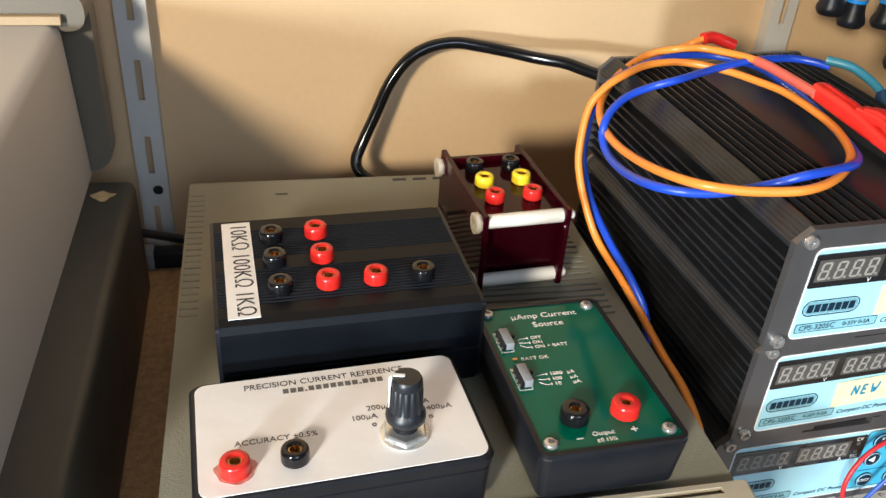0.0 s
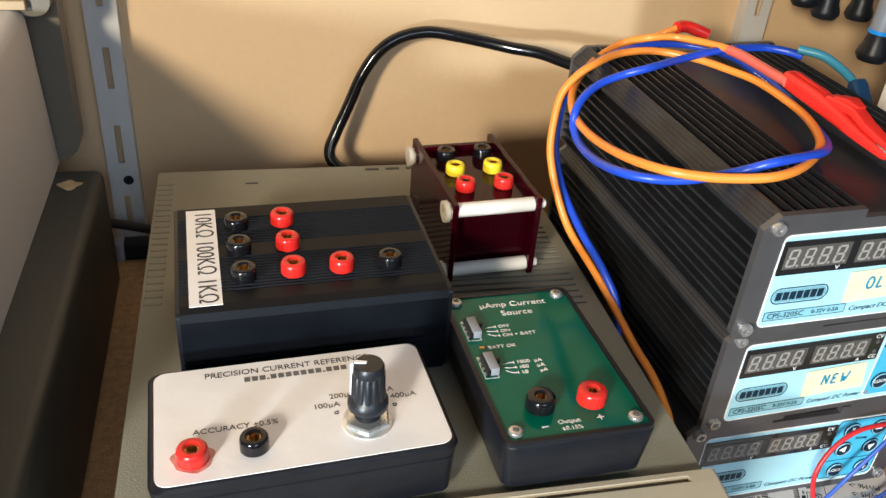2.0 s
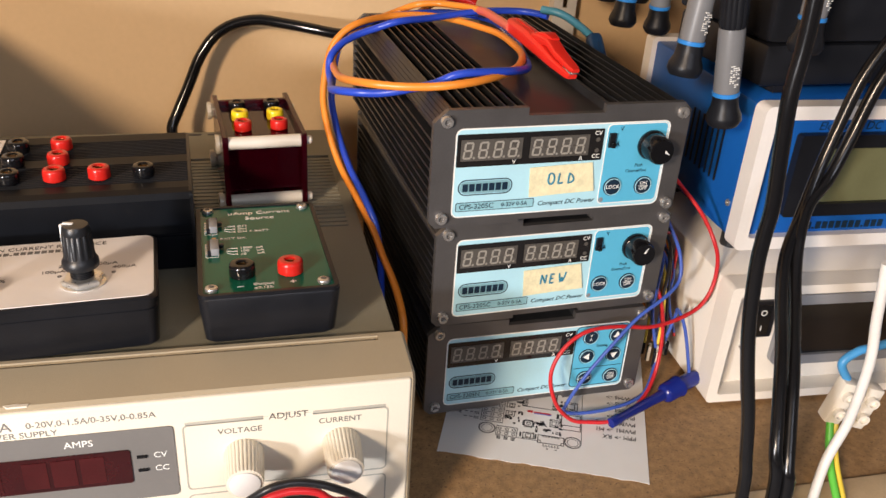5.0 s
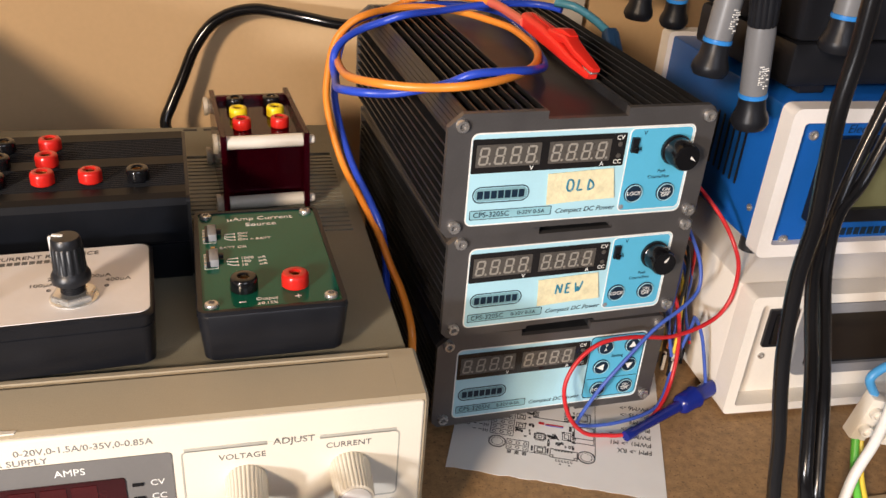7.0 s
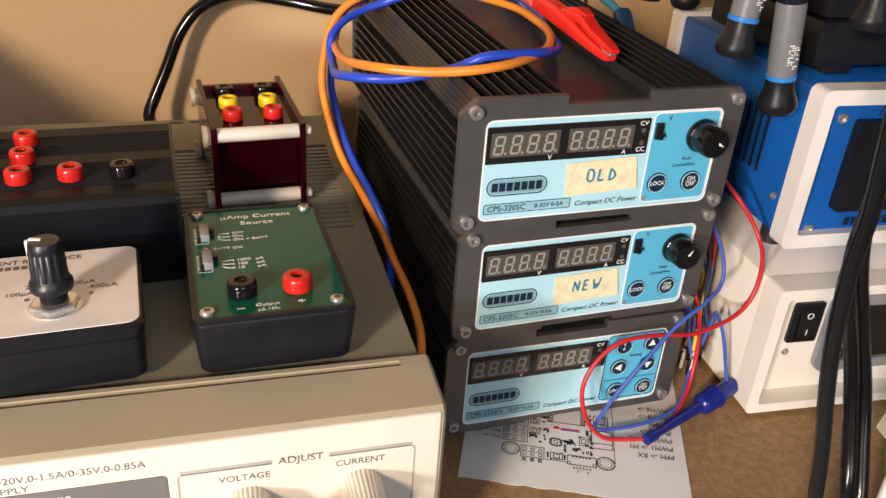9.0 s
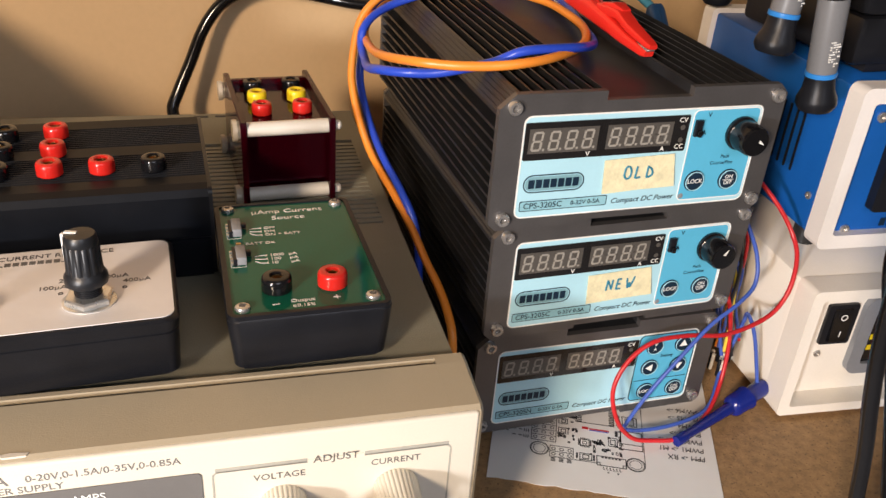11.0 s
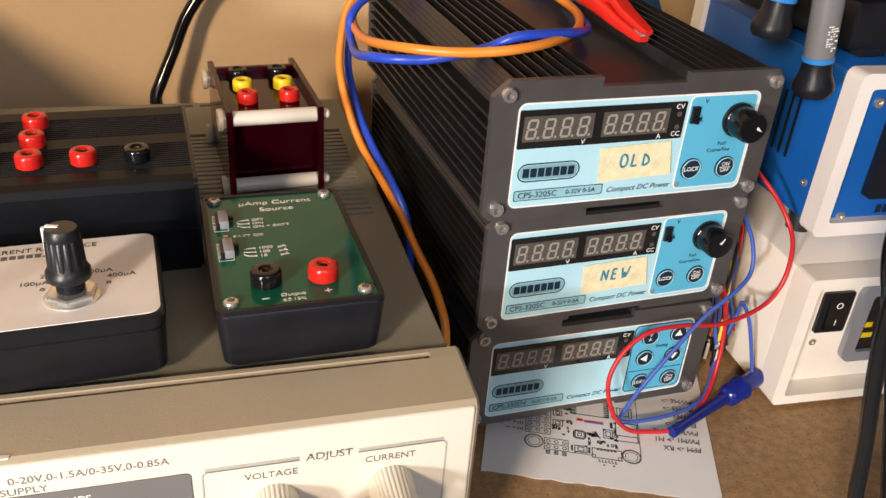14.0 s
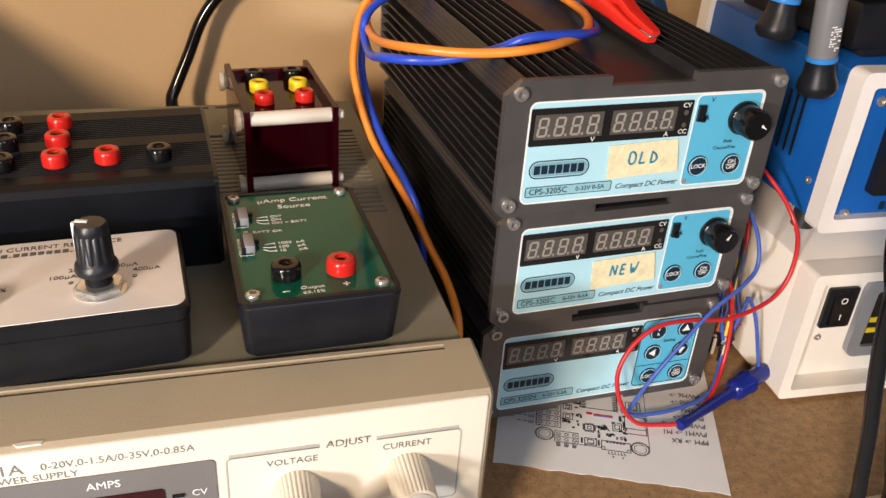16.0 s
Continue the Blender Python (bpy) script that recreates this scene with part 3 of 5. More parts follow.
for x in (0.0058, 0.0502):
    for y in (0.0064, D - 0.0056):
        s = screw(usrc, pose(x, y, H + 0.0006), 0.0027, 0.0018)
        part("recess", box(-0.0013, 0.0013, -0.0003, 0.0003, 0.0015, 0.00185, bm=box(-0.0003, 0.0003, -0.0013, 0.0013, 0.0015, 0.00184)), INK_GREY, s, smooth=False).matrix_local = pose(x, y, H + 0.0006, 0, 0, 30)
lettering("μAmp Current", 0.0048, T(W / 2 + 0.001, D - 0.0090), INK_WHITE, pcb, "CENTER")
lettering("Source", 0.0048, T(W / 2 + 0.001, D - 0.0152), INK_WHITE, pcb, "CENTER")
for k, (sy, words) in enumerate(((0.0655, ("OFF", "ON", "ON + BATT")), (0.0422, ("1000  μA", "100    μA", "10      μA")))):
    sw = part("slide_switch", box(0.0062, 0.0098, sy - 0.0052, sy + 0.0055, H + 0.0007, H + 0.0040, 0.0004), GREY_PL, usrc, "grey slide switch lying on its side")
    part("switch_body", box(0.0050, 0.0063, sy - 0.0054, sy + 0.0052, H + 0.0007, H + 0.0034), BLK_ABS, sw, smooth=False)
    part("lever", box(0.0098, 0.0118, sy + 0.0008, sy + 0.0030, H + 0.0012, H + 0.0030, 0.0003), BLK_ABS, sw)
    for j in range(4):
        part("pin", box(0.0040, 0.0052, sy - 0.0045 + j * 0.0030, sy - 0.0035 + j * 0.0030, H + 0.0007, H + 0.0016), CHROME, sw, smooth=False)
    for j, wd in enumerate(words):
        lettering(wd, 0.0027, T(0.0185, sy + 0.0012 - j * 0.0030), INK_WHITE, pcb, bold=0.0)
        bm = tube([(0.0130, sy + 0.0006 - j * 0.0018, H + 0.0008), (0.0150, sy + 0.0011 - j * 0.0029, H + 0.0008), (0.0174, sy + 0.0012 - j * 0.0030, H + 0.0008)], 0.00011, 3, 4)
        box(0.0172, 0.0175, sy + 0.0005 - j * 0.0030, sy + 0.0019 - j * 0.0030, H + 0.00075, H + 0.00085, bm=bm)
        part("leader_line", bm, INK_WHITE, pcb, smooth=False)
    part("outline", ring_plate(rounded(0.0054, 0.0130, 0.0002, 1, 0.0068, sy), rounded(0.0050, 0.0126, 0.0002, 1, 0.0068, sy), H + 0.0007, H + 0.0008), INK_WHITE, pcb, smooth=False)
lettering("BATT OK", 0.0027, T(0.0105, 0.0538), INK_WHITE, pcb, bold=0.0)
part("indicator_led", box(0.0070, 0.0088, 0.0531, 0.0543, H + 0.0007, H + 0.0014), BRASS, usrc, smooth=False)
lettering("Output", 0.0028, T(0.0262, 0.0088), INK_WHITE, pcb, "CENTER")
lettering("±0.15%", 0.0026, T(0.0262, 0.0055), INK_WHITE, pcb, "CENTER")
lettering("+", 0.0055, T(0.0380, 0.0085), INK_WHITE, pcb, "CENTER")
lettering("−", 0.0055, T(0.0170, 0.0072), INK_WHITE, pcb, "CENTER")
jack(usrc, 0.0183, 0.0172, H + 0.0007, BLK_GLOSS, 0.0053, 0.0060, hole=0.0020)
jack(usrc, 0.0378, 0.0172, H + 0.0007, RED_PL, 0.0053, 0.0060, hole=0.0020)

# ---------------------------------------------------------------- red acrylic box
acr = thing("acrylic_box", pose(0.1412, 0.1314, CZ, 0, 0, 4.6), "dark red acrylic open box with six sockets and white nylon spacers", "instrument box")
W, D, H = 0.0436, 0.0710, 0.0418
for x0 in (0, W - 0.0028):
    part("side_panel", box(x0, x0 + 0.0028, 0, D, 0, H, 0.0003, 1), ACRYL, acr, "dark red acrylic side")
part("top_panel", box(0.0029, W - 0.0029, 0.0076, D - 0.0102, H - 0.0068, H - 0.0040), ACRYL, acr, "dark red acrylic top", smooth=False)
part("front_panel", box(0.0029, W - 0.0029, 0.0075, 0.0100, 0.0085, H - 0.0080), ACRYL, acr, "dark red acrylic front", smooth=False)
part("back_panel", box(0.0029, W - 0.0029, D - 0.0100, D - 0.0075, 0.0085, H - 0.0006), ACRYL, acr, smooth=False)
part("bottom_panel", box(0.0029, W - 0.0029, 0.0030, D - 0.0030, 0.0020, 0.0046), ACRYL, acr, smooth=False)
SPIN = Matrix.Rotation(radians(90), 4, "Y")
for y in (0.0040, D - 0.0040):
    for z in (0.0042, H - (0.0048 if y < 0.02 else 0.0080)):
        sp = part("nylon_spacer", lathe([(0.0034, 0.0030), (0.0034, W - 0.0030), (0.0001, W - 0.0030)], 20, Matrix.Translation((0, y, z)) @ SPIN), NYLON, acr, "white nylon spacer")
        part("nut", lathe([(0.0044, -0.0012), (0.0044, -0.0002), (0.0001, -0.0002)], 6, Matrix.Translation((0, y, z)) @ SPIN), NYLON_D, sp)
        part("nut_dome", lathe([(0.0050, -0.0034), (0.0050, -0.0013), (0.0001, -0.0013)][::1], 24, Matrix.Translation((0, y, z)) @ SPIN), NYLON_D, sp, "rounded nylon nut")
        part("screw_end", lathe([(0.0023, W - 0.0002), (0.0023, W + 0.0024), (0.0016, W + 0.0032), (0.0001, W + 0.0032)], 16, Matrix.Translation((0, y, z)) @ SPIN), NYLON, sp)
for y, c in ((0.0210, RED_PL), (0.0372, YEL_PL), (0.0530, BLK_GLOSS)):
    for x in (0.0125, 0.0318):
        jack(acr, x, y, H - 0.0040, c, 0.0047, 0.0058)
        part("socket_nut", lathe([(0.0038, 0.0090), (0.0038, H - 0.0070), (0.0001, H - 0.0070)], 12, pose(x, y, 0.004)), c, acr)

# ---------------------------------------------------------------- stack of compact supplies
GW, GH, GD = 0.1225, 0.0550, 0.1735
U0, V0 = 0.0055, 0.0503  # the upper left screw


def heatsink_outline():
    """Finned cross-section, walked round from the lower left corner."""
    pts = [(0.004, 0.0)]
    z = 0.0035
    while z < GH - 0.011:
        pts += [(0.0, z), (0.0, z + 0.0012), (0.0058, z + 0.0015), (0.0058, z + 0.0042)]
        z += 0.0046
    pts += [(0.0, GH - 0.0085), (0.0, GH - 0.0068)]
    n = 5
    for i in range(n):
        t0, t1 = i / n, (i + 0.6) / n
        for t, d in ((t0, 0.0), (t1, 0.0), (t1 + 0.02, 0.0003), ((i + 0.98) / n, 0.0003)):
            pts.append((0.0068 * t + d * 0.7, GH - 0.0068 + 0.0068 * t - d * 0.7))
    x = 0.0075
    top = [(x, GH)]
    while x < 0.0400:
        top += [(x, GH), (x + 0.0008, GH), (x + 0.0010, GH - 0.0085), (x + 0.0047, GH - 0.0085)]
        x += 0.0049
    top += [(0.0415, GH), (0.0425, GH), (0.0428, GH - 0.0038), (0.0796, GH - 0.0038), (0.0800, GH)]
    x = 0.0810
    while x < 0.1130:
        top += [(x, GH), (x + 0.0008, GH), (x + 0.0010, GH - 0.0085), (x + 0.0047, GH - 0.0085)]
        x += 0.0049
    top += [(0.1160, GH)]
    pts += top[1:] + [(GW - 0.002, GH - 0.003), (GW - 0.0005, GH - 0.006)]
    z = GH - 0.008
    while z > 0.008:
        pts += [(GW - 0.0005, z), (GW - 0.0005, z - 0.0012), (GW - 0.0035, z - 0.0016), (GW - 0.0035, z - 0.0040)]
        z -= 0.0046
    return pts + [(GW - 0.004, 0.0)]


SKEW = Matrix(((1, 0, 0.12, 0), (0, 1, 0, 0), (0, 0, 1, 0), (0, 0, 0, 1)))
DW, DH, DT = 0.0042, 0.0078, 0.0008
SEGS = []  # one mesh and the places of each segment kind in a digit
for shape, places in ((box(DT * 0.7, DW - DT * 0.7, -0.0002, 0, 0, DT), ((0, 0), (0, (DH - DT) / 2), (0, DH - DT))), (box(0, DT, -0.0002, 0, DT * 0.7, DH / 2 - DT * 0.4), ((0, 0), (DW - DT, 0), (0, DH / 2 - DT * 0.3), (DW - DT, DH / 2 - DT * 0.3))), (box(DW + 0.0006, DW + 0.0014, -0.0002, 0, 0, 0.0009), ((0, 0),))):
    shape.transform(SKEW)
    me = bpy.data.meshes.new("segment")
    shape.to_mesh(me)
    shape.free()
    me.materials.append(SEG)
    SEGS.append((me, places))


def compact_supply(m, label, model, keypad, foot, note=""):
    g = thing("compact_power_supply", m, label, "power supply", "stack of compact power supplies")
    body = part("heatsink_body", loft([[(a, y, b) for a, b in heatsink_outline()] for y in (0.0031, GD)]), FIN, g, "dark finned aluminium body", smooth=False)
    part("rear_plate", prism([(0.003, 0), (0, 0.003), (0, GH - 0.0055), (0.0062, GH), (0.0425, GH), (0.0425, GH - 0.0036), (0.0792, GH - 0.0036), (0.0792, GH), (GW - 0.0038, GH), (GW, GH - 0.0038), (GW, 0.003), (GW - 0.003, 0)], GD + 0.0001, GD + 0.0026, "xz"), FACE, g, smooth=False)
    outline = [(0.0030, 0), (0, 0.003), (0, GH - 0.0055), (0.0062, GH), (0.0425, GH), (0.0425, GH - 0.0036), (0.0792, GH - 0.0036), (0.0792, GH), (GW - 0.0038, GH), (GW, GH - 0.0038), (GW, 0.003), (GW - 0.003, 0), (0.0790, 0), (0.0790, 0.0017), (0.0428, 0.0017), (0.0428, 0)]
    part("face_plate", prism(outline, 0.0, 0.003, "xz"), FACE, g, "grey metal face plate", smooth=False)
    Y = -0.0002
    P = lambda u, v, d=0.0: Matrix.Translation((U0 + u, Y - 0.0002 - d, V0 + v)) @ STAND
    st = part("sticker", prism(rounded(0.1022, 0.0412, 0.0028, 5, U0 + 0.0561, V0 - 0.0246), 0.0, Y, "xz"), STICK, g, "pale blue printed front sticker")
    part("sticker_edge", ring_plate(rounded(0.1030, 0.0420, 0.0032, 5, U0 + 0.0561, V0 - 0.0246), rounded(0.1019, 0.0409, 0.0027, 5, U0 + 0.0561, V0 - 0.0246), 0.0, Y - 0.0001, "xz"), INK_WHITE, st)
    pw = 0.0300
    part("control_field", prism(rounded(pw, 0.0385, 0.0022, 5, U0 + 0.0912, V0 - 0.0240), Y, Y - 0.0001, "xz"), STICK_B, st, "sky blue control field")
    part("field_edge", ring_plate(rounded(pw + 0.0008, 0.0393, 0.0026, 5, U0 + 0.0912, V0 - 0.0240), rounded(pw - 0.0001, 0.0384, 0.0021, 5, U0 + 0.0912, V0 - 0.0240), Y, Y - 0.00015, "xz"), INK_WHITE if not keypad else INK_NAVY, st)
    dw = 0.0690 if not keypad else 0.0700
    ds = part("display", prism(rounded(dw, 0.0150, 0.0006, 2, U0 + 0.0053 + dw / 2, V0 - 0.0137), Y, Y - 0.0004, "xz"), DISP, g, "black display window, switched off")
    for ux in (0.0070, 0.0390):
        md = part("digit_module", box(U0 + ux, U0 + ux + 0.0283, Y - 0.0006, Y - 0.0003, V0 - 0.0184, V0 - 0.0086), DISP_M, g, "grey four-digit display block", smooth=False)
        for i in range(4):
            for me, places in SEGS:
                for dx, dz in places:
                    d = new("segment", me)
                    d.parent, d.location = md, (U0 + ux + 0.0008 + i * 0.0069 + dx + 0.12 * dz, Y - 0.0006, V0 - 0.0174 + dz)
    lettering("V", 0.0028, P(0.0318, -0.0198, 0.0004), INK_WHITE, ds, "CENTER")
    lettering("A", 0.0028, P(0.0640, -0.0198, 0.0004), INK_WHITE, ds, "CENTER")
    lettering("CV", 0.0028, P(0.0713, -0.0082, 0.0004), INK_WHITE, ds, "CENTER")
    lettering("CC", 0.0028, P(0.0713, -0.0192, 0.0004), INK_WHITE, ds, "CENTER")
    for v in (-0.0113, -0.0165):
        part("indicator", lathe([(0.0011, 0), (0.0010, 0.0003), (0.0001, 0.0005)], 14, P(0.0716, v, 0.0001)), DISP_M, ds)
    # maker's oval with bars in place of its name
    part("badge_outline", ring_plate(rounded(0.0256, 0.0076, 0.0037, 6, U0 + 0.0198, V0 - 0.0312), rounded(0.0246, 0.0066, 0.0032, 6, U0 + 0.0198, V0 - 0.0312), Y, Y - 0.0001, "xz"), INK_NAVY, st)
    part("badge_field", prism(rounded(0.0240, 0.0060, 0.0029, 6, U0 + 0.0198, V0 - 0.0312), Y, Y - 0.00006, "xz"), mat("badge_blue", (0.20, 0.40, 0.46), 0.35), st)
    for i in range(7):
        bars([(i * 0.0031, i * 0.0031 + 0.0025, -0.0018, 0.0018)], P(0.0091, -0.0312, 0.0), INK_NAVY, st, "maker_name_bar")
    part("model_field", prism(rounded(0.0370, 0.0040, 0.0005, 2, U0 + 0.0252, V0 - 0.0405), Y, Y - 0.0001, "xz"), mat("model_blue", (0.26, 0.52, 0.60), 0.35), st)
    part("model_edge", ring_plate(rounded(0.0374, 0.0044, 0.0006, 2, U0 + 0.0252, V0 - 0.0405), rounded(0.0368, 0.0038, 0.0005, 2, U0 + 0.0252, V0 - 0.0405), Y, Y - 0.00015, "xz"), INK_NAVY, st)
    lettering(model, 0.0035, P(0.0080, -0.0405, 0.0001), INK_NAVY, st, squeeze=1.0)
    lettering("0-32V 0-5A", 0.0027, P(0.0280, -0.0405, 0.0001), INK_NAVY, st, squeeze=1.0)
    lettering("Compact DC Power", 0.0032, P(0.0455, -0.0412), INK_NAVY, st, shear=0.3, squeeze=1.06)

    def round_key(u, v, words, up=None):
        k = part("push_button", lathe([(0.0046, 0), (0.0045, 0.0004), (0.0040, 0.0006), (0.0001, 0.0006)], 28, P(u, v, 0.0001)), INK_NAVY, g, "round navy push button")
        part("button_ring", ring_plate([(U0 + u + 0.0042 * math.cos(i * math.pi / 16), V0 + v + 0.0042 * math.sin(i * math.pi / 16)) for i in range(32)], [(U0 + u + 0.0039 * math.cos(i * math.pi / 16), V0 + v + 0.0039 * math.sin(i * math.pi / 16)) for i in range(32)], Y - 0.0008, Y - 0.0011, "xz"), STICK, k)
        if up:
            bm = prism([(U0 + u + 0.0024 * math.cos(radians(up + a)), V0 + v + 0.0024 * math.sin(radians(up + a))) for a in (0, 120, 240)], Y - 0.0007, Y - 0.0010, "xz")
            part("arrow", bm, INK_WHITE, k, smooth=False)
        for j, w in enumerate(words):
            n = len(words)
            lettering(w, 0.0024 if n > 1 else 0.0026, P(u, v + (0.0013 * (n - 1) - j * 0.0026), 0.0008), INK_WHITE, k, "CENTER")
        if len(words) == 2 and words[0] == "ON":
            part("divider", box(U0 + u - 0.0026, U0 + u + 0.0026, Y - 0.0011, Y - 0.0006, V0 + v - 0.0001, V0 + v + 0.0001), INK_WHITE, k, smooth=False)

    if keypad:
        for u, v, w, up in ((0.0845, -0.0113, ("V", "A"), None), (0.0997, -0.0113, (), 90), (0.0838, -0.0236, (), 180), (0.0994, -0.0238, (), 270), (0.0842, -0.0379, ("LOCK",), None), (0.0998, -0.0379, ("ON", "OFF"), None)):
            round_key(u, v, w, up)
        lettering("Setting", 0.0024, P(0.0920, -0.0175, 0.0001), INK_NAVY, st, "CENTER")
        part("divider", box(U0 + 0.077, U0 + 0.1055, Y - 0.00025, Y, V0 - 0.0315, V0 - 0.0312), INK_NAVY, st, smooth=False)
    else:
        round_key(0.0824, -0.0350, ("LOCK",))
        round_key(0.0983, -0.0353, ("ON", "OFF"))
        kb = part("control_knob", lathe([(0.0070, 0), (0.0072, 0.0010), (0.0070, 0.0018), (0.0064, 0.0024), (0.0062, 0.0098), (0.0056, 0.0108), (0.0001, 0.0108)], 40, P(0.0990, -0.0150, 0.0)), BLK_GLOSS, g, "glossy black control knob")
        part("pointer", prism([(0.0012, 0.0), (0.0040, -0.0006), (0.0012, 0.0012)], 0.0108, 0.0111), INK_WHITE, kb, smooth=False).matrix_local = P(0.0990, -0.0150, 0.0) @ pose(0, 0, 0, 0, 0, -10 if note == "OLD" else 80)
        part("slide_switch", box(U0 + 0.0770, U0 + 0.0800, Y - 0.0015, Y, V0 - 0.0152, V0 - 0.0085), BLK_ABS, g, "small black slide switch", smooth=False)
        part("lever", box(U0 + 0.0778, U0 + 0.0796, Y - 0.0030, Y - 0.0014, V0 - 0.0150, V0 - 0.0122, 0.0003), BLK_GLOSS, g)
        lettering("V", 0.0028, P(0.0830, -0.0068), INK_NAVY, st, "CENTER")
        lettering("A", 0.0028, P(0.0820, -0.0142), INK_NAVY, st, "CENTER")
        lettering("Push", 0.0022, P(0.0945, -0.0250), INK_NAVY, st, "CENTER")
        lettering("Coarse/Fine", 0.0022, P(0.0935, -0.0277), INK_NAVY, st, "CENTER")
        part("hole", lathe([(0.0012, 0), (0.0010, 0.0001), (0.0001, 0.0001)], 14, P(0.0776, -0.0415, 0.0)), GREY_PL, st)
    for u, v in ((0, 0), (0.1125, 0), (0, -0.0452), (0.1125, -0.0452)):
        s = part("face_screw", lathe([(0.0027, 0), (0.0027, 0.0016), (0.0024, 0.0021), (0.0014, 0.0021), (0.0013, 0.0008), (0.0001, 0.0008)], 22, P(u, v, -0.0003)), CHROME, g, "hex socket screw")
        part("socket", lathe([(0.0013, 0.0009), (0.0001, 0.0010)], 6, P(u, v, -0.0003)), INK_GREY, s)
    for u in (0.012, GW - 0.012):
        for y in (0.02, GD - 0.02):
            part("foot", lathe([(0.004, -foot), (0.0045, 0.0), (0.0001, 0.0)], 12, pose(u, y, 0)), BLK_RUB, g)
    if note:
        bm = bmesh.new()
        q = [(0.0400, -0.0232), (0.0560, -0.0226), (0.0705, -0.0222), (0.0728, -0.0362), (0.0570, -0.0368), (0.0410, -0.0376)]
        loft([[(U0 + a, Y - 0.0003 - (0.0005 if i in (3,) else 0), V0 + b) for i, (a, b) in enumerate(q)], [(U0 + a, Y - 0.0006 - (0.0005 if i in (3,) else 0), V0 + b) for i, (a, b) in enumerate(q)]], bm=bm)
        tp = part("tape_label", bm, TAPE, g, "cream masking tape with a handwritten word", smooth=False)
        hand_word(note, tp, U0 + 0.0495, V0 - 0.0290, Y - 0.0007)
    return g


def hand_word(word, parent, x, z, y):
    """Marker-pen capitals drawn as strokes."""
    glyphs = {
        "O": [[(0.0, 0.5), (0.1, 0.95), (0.5, 1.0), (0.75, 0.6), (0.65, 0.1), (0.25, 0.0), (0.0, 0.3), (0.05, 0.7)]],
        "L": [[(0.1, 1.0), (0.05, 0.5), (0.0, 0.0)], [(0.0, 0.0), (0.35, 0.02), (0.6, 0.05)]],
        "D": [[(0.1, 0.95), (0.05, 0.5), (0.05, 0.0)], [(0.05, 0.95), (0.5, 0.7), (0.7, 0.3), (0.4, 0.05), (0.0, 0.0)]],
        "N": [[(0.0, 0.0), (0.05, 0.5), (0.1, 1.0)], [(0.1, 1.0), (0.4, 0.5), (0.65, 0.05)], [(0.65, 0.05), (0.7, 0.5), (0.75, 1.0)]],
        "E": [[(0.1, 1.0), (0.05, 0.5), (0.0, 0.0)], [(0.1, 1.0), (0.55, 1.0)], [(0.05, 0.5), (0.45, 0.52)], [(0.0, 0.0), (0.55, 0.02)]],
        "W": [[(0.0, 1.0), (0.1, 0.4), (0.2, 0.0)], [(0.2, 0.0), (0.4, 0.55)], [(0.4, 0.55), (0.5, 0.05)], [(0.5, 0.05), (0.75, 0.5), (0.95, 1.1)]],
    }
    bm = bmesh.new()
    cx = x
    for ch in word:
        for s in glyphs[ch]:
            tube([(cx + a * 0.0038, y, z + (b - 0.5) * 0.0050) for a, b in s], 0.00042, 5, 6, bm=bm)
        cx += 0.0049
    part("handwriting", bm, INK_BLUE, parent, "blue marker handwriting", smooth=False)


compact_supply(pose(0.2293, 0.0361, 0.1240, 0, 0, 3.3), "finned grey compact power supply on top of the stack", "CPS-3205C", False, 0.0028, "OLD")
compact_supply(pose(0.2355, 0.0440, 0.0662, 0, 0, 3.9), "finned grey compact power supply in the middle of the stack", "CPS-3205C", False, 0.0050, "NEW")
compact_supply(pose(0.2365, 0.0515, 0.0062, 0, 0, 2.2), "finned grey compact power supply at the bottom of the stack", "CPS-3205N", True, 0.0062)

# ---------------------------------------------------------------- leads on the stack
TOPZ = 0.1815
o = thing("orange_test_lead", pose(0, 0, 0), "coiled orange silicone test lead on the power supply stack", "cable")
pts = [(0.2889, 0.1283, 0.1915), (0.2882, 0.1536, 0.1905), (0.2854, 0.1775, 0.1895), (0.2696, 0.1976, 0.1880), (0.2556, 0.2007, 0.1870), (0.2449, 0.2092, 0.1810), (0.2309, 0.2016, 0.1775), (0.2185, 0.1908, 0.1736), (0.2081, 0.1761, 0.1704), (0.2016, 0.1598, 0.1684), (0.1996, 0.1439, 0.1671), (0.1993, 0.1226, 0.1688), (0.1992, 0.0934, 0.1754), (0.2051, 0.0721, 0.1802), (0.2179, 0.0638, 0.1810), (0.2316, 0.0594, 0.1820), (0.2432, 0.0570, 0.1836), (0.2571, 0.0622, 0.1840), (0.2722, 0.0748, 0.1835), (0.2825, 0.0888, 0.1830), (0.2911, 0.1116, 0.1820), (0.2925, 0.1318, 0.1820), (0.2907, 0.1534, 0.1820), (0.2839, 0.1681, 0.1820), (0.2728, 0.1824, 0.1825), (0.2563, 0.1933, 0.1825), (0.2373, 0.1920, 0.1820), (0.2187, 0.1793, 0.1815), (0.2080, 0.1760, 0.1760), (0.2010, 0.1740, 0.1660), (0.1966, 0.1665, 0.1475), (0.1967, 0.1595, 0.1354), (0.1993, 0.1511, 0.1225), (0.2036, 0.1410, 0.1104), (0.2105, 0.1200, 0.0998), (0.2163, 0.1030, 0.0895), (0.2182, 0.0835, 0.0845), (0.2200, 0.0665, 0.0815), (0.2215, 0.0545, 0.0760), (0.2220, 0.0455, 0.0690), (0.2222, 0.0430, 0.0520), (0.2222, 0.0450, 0.0250)]
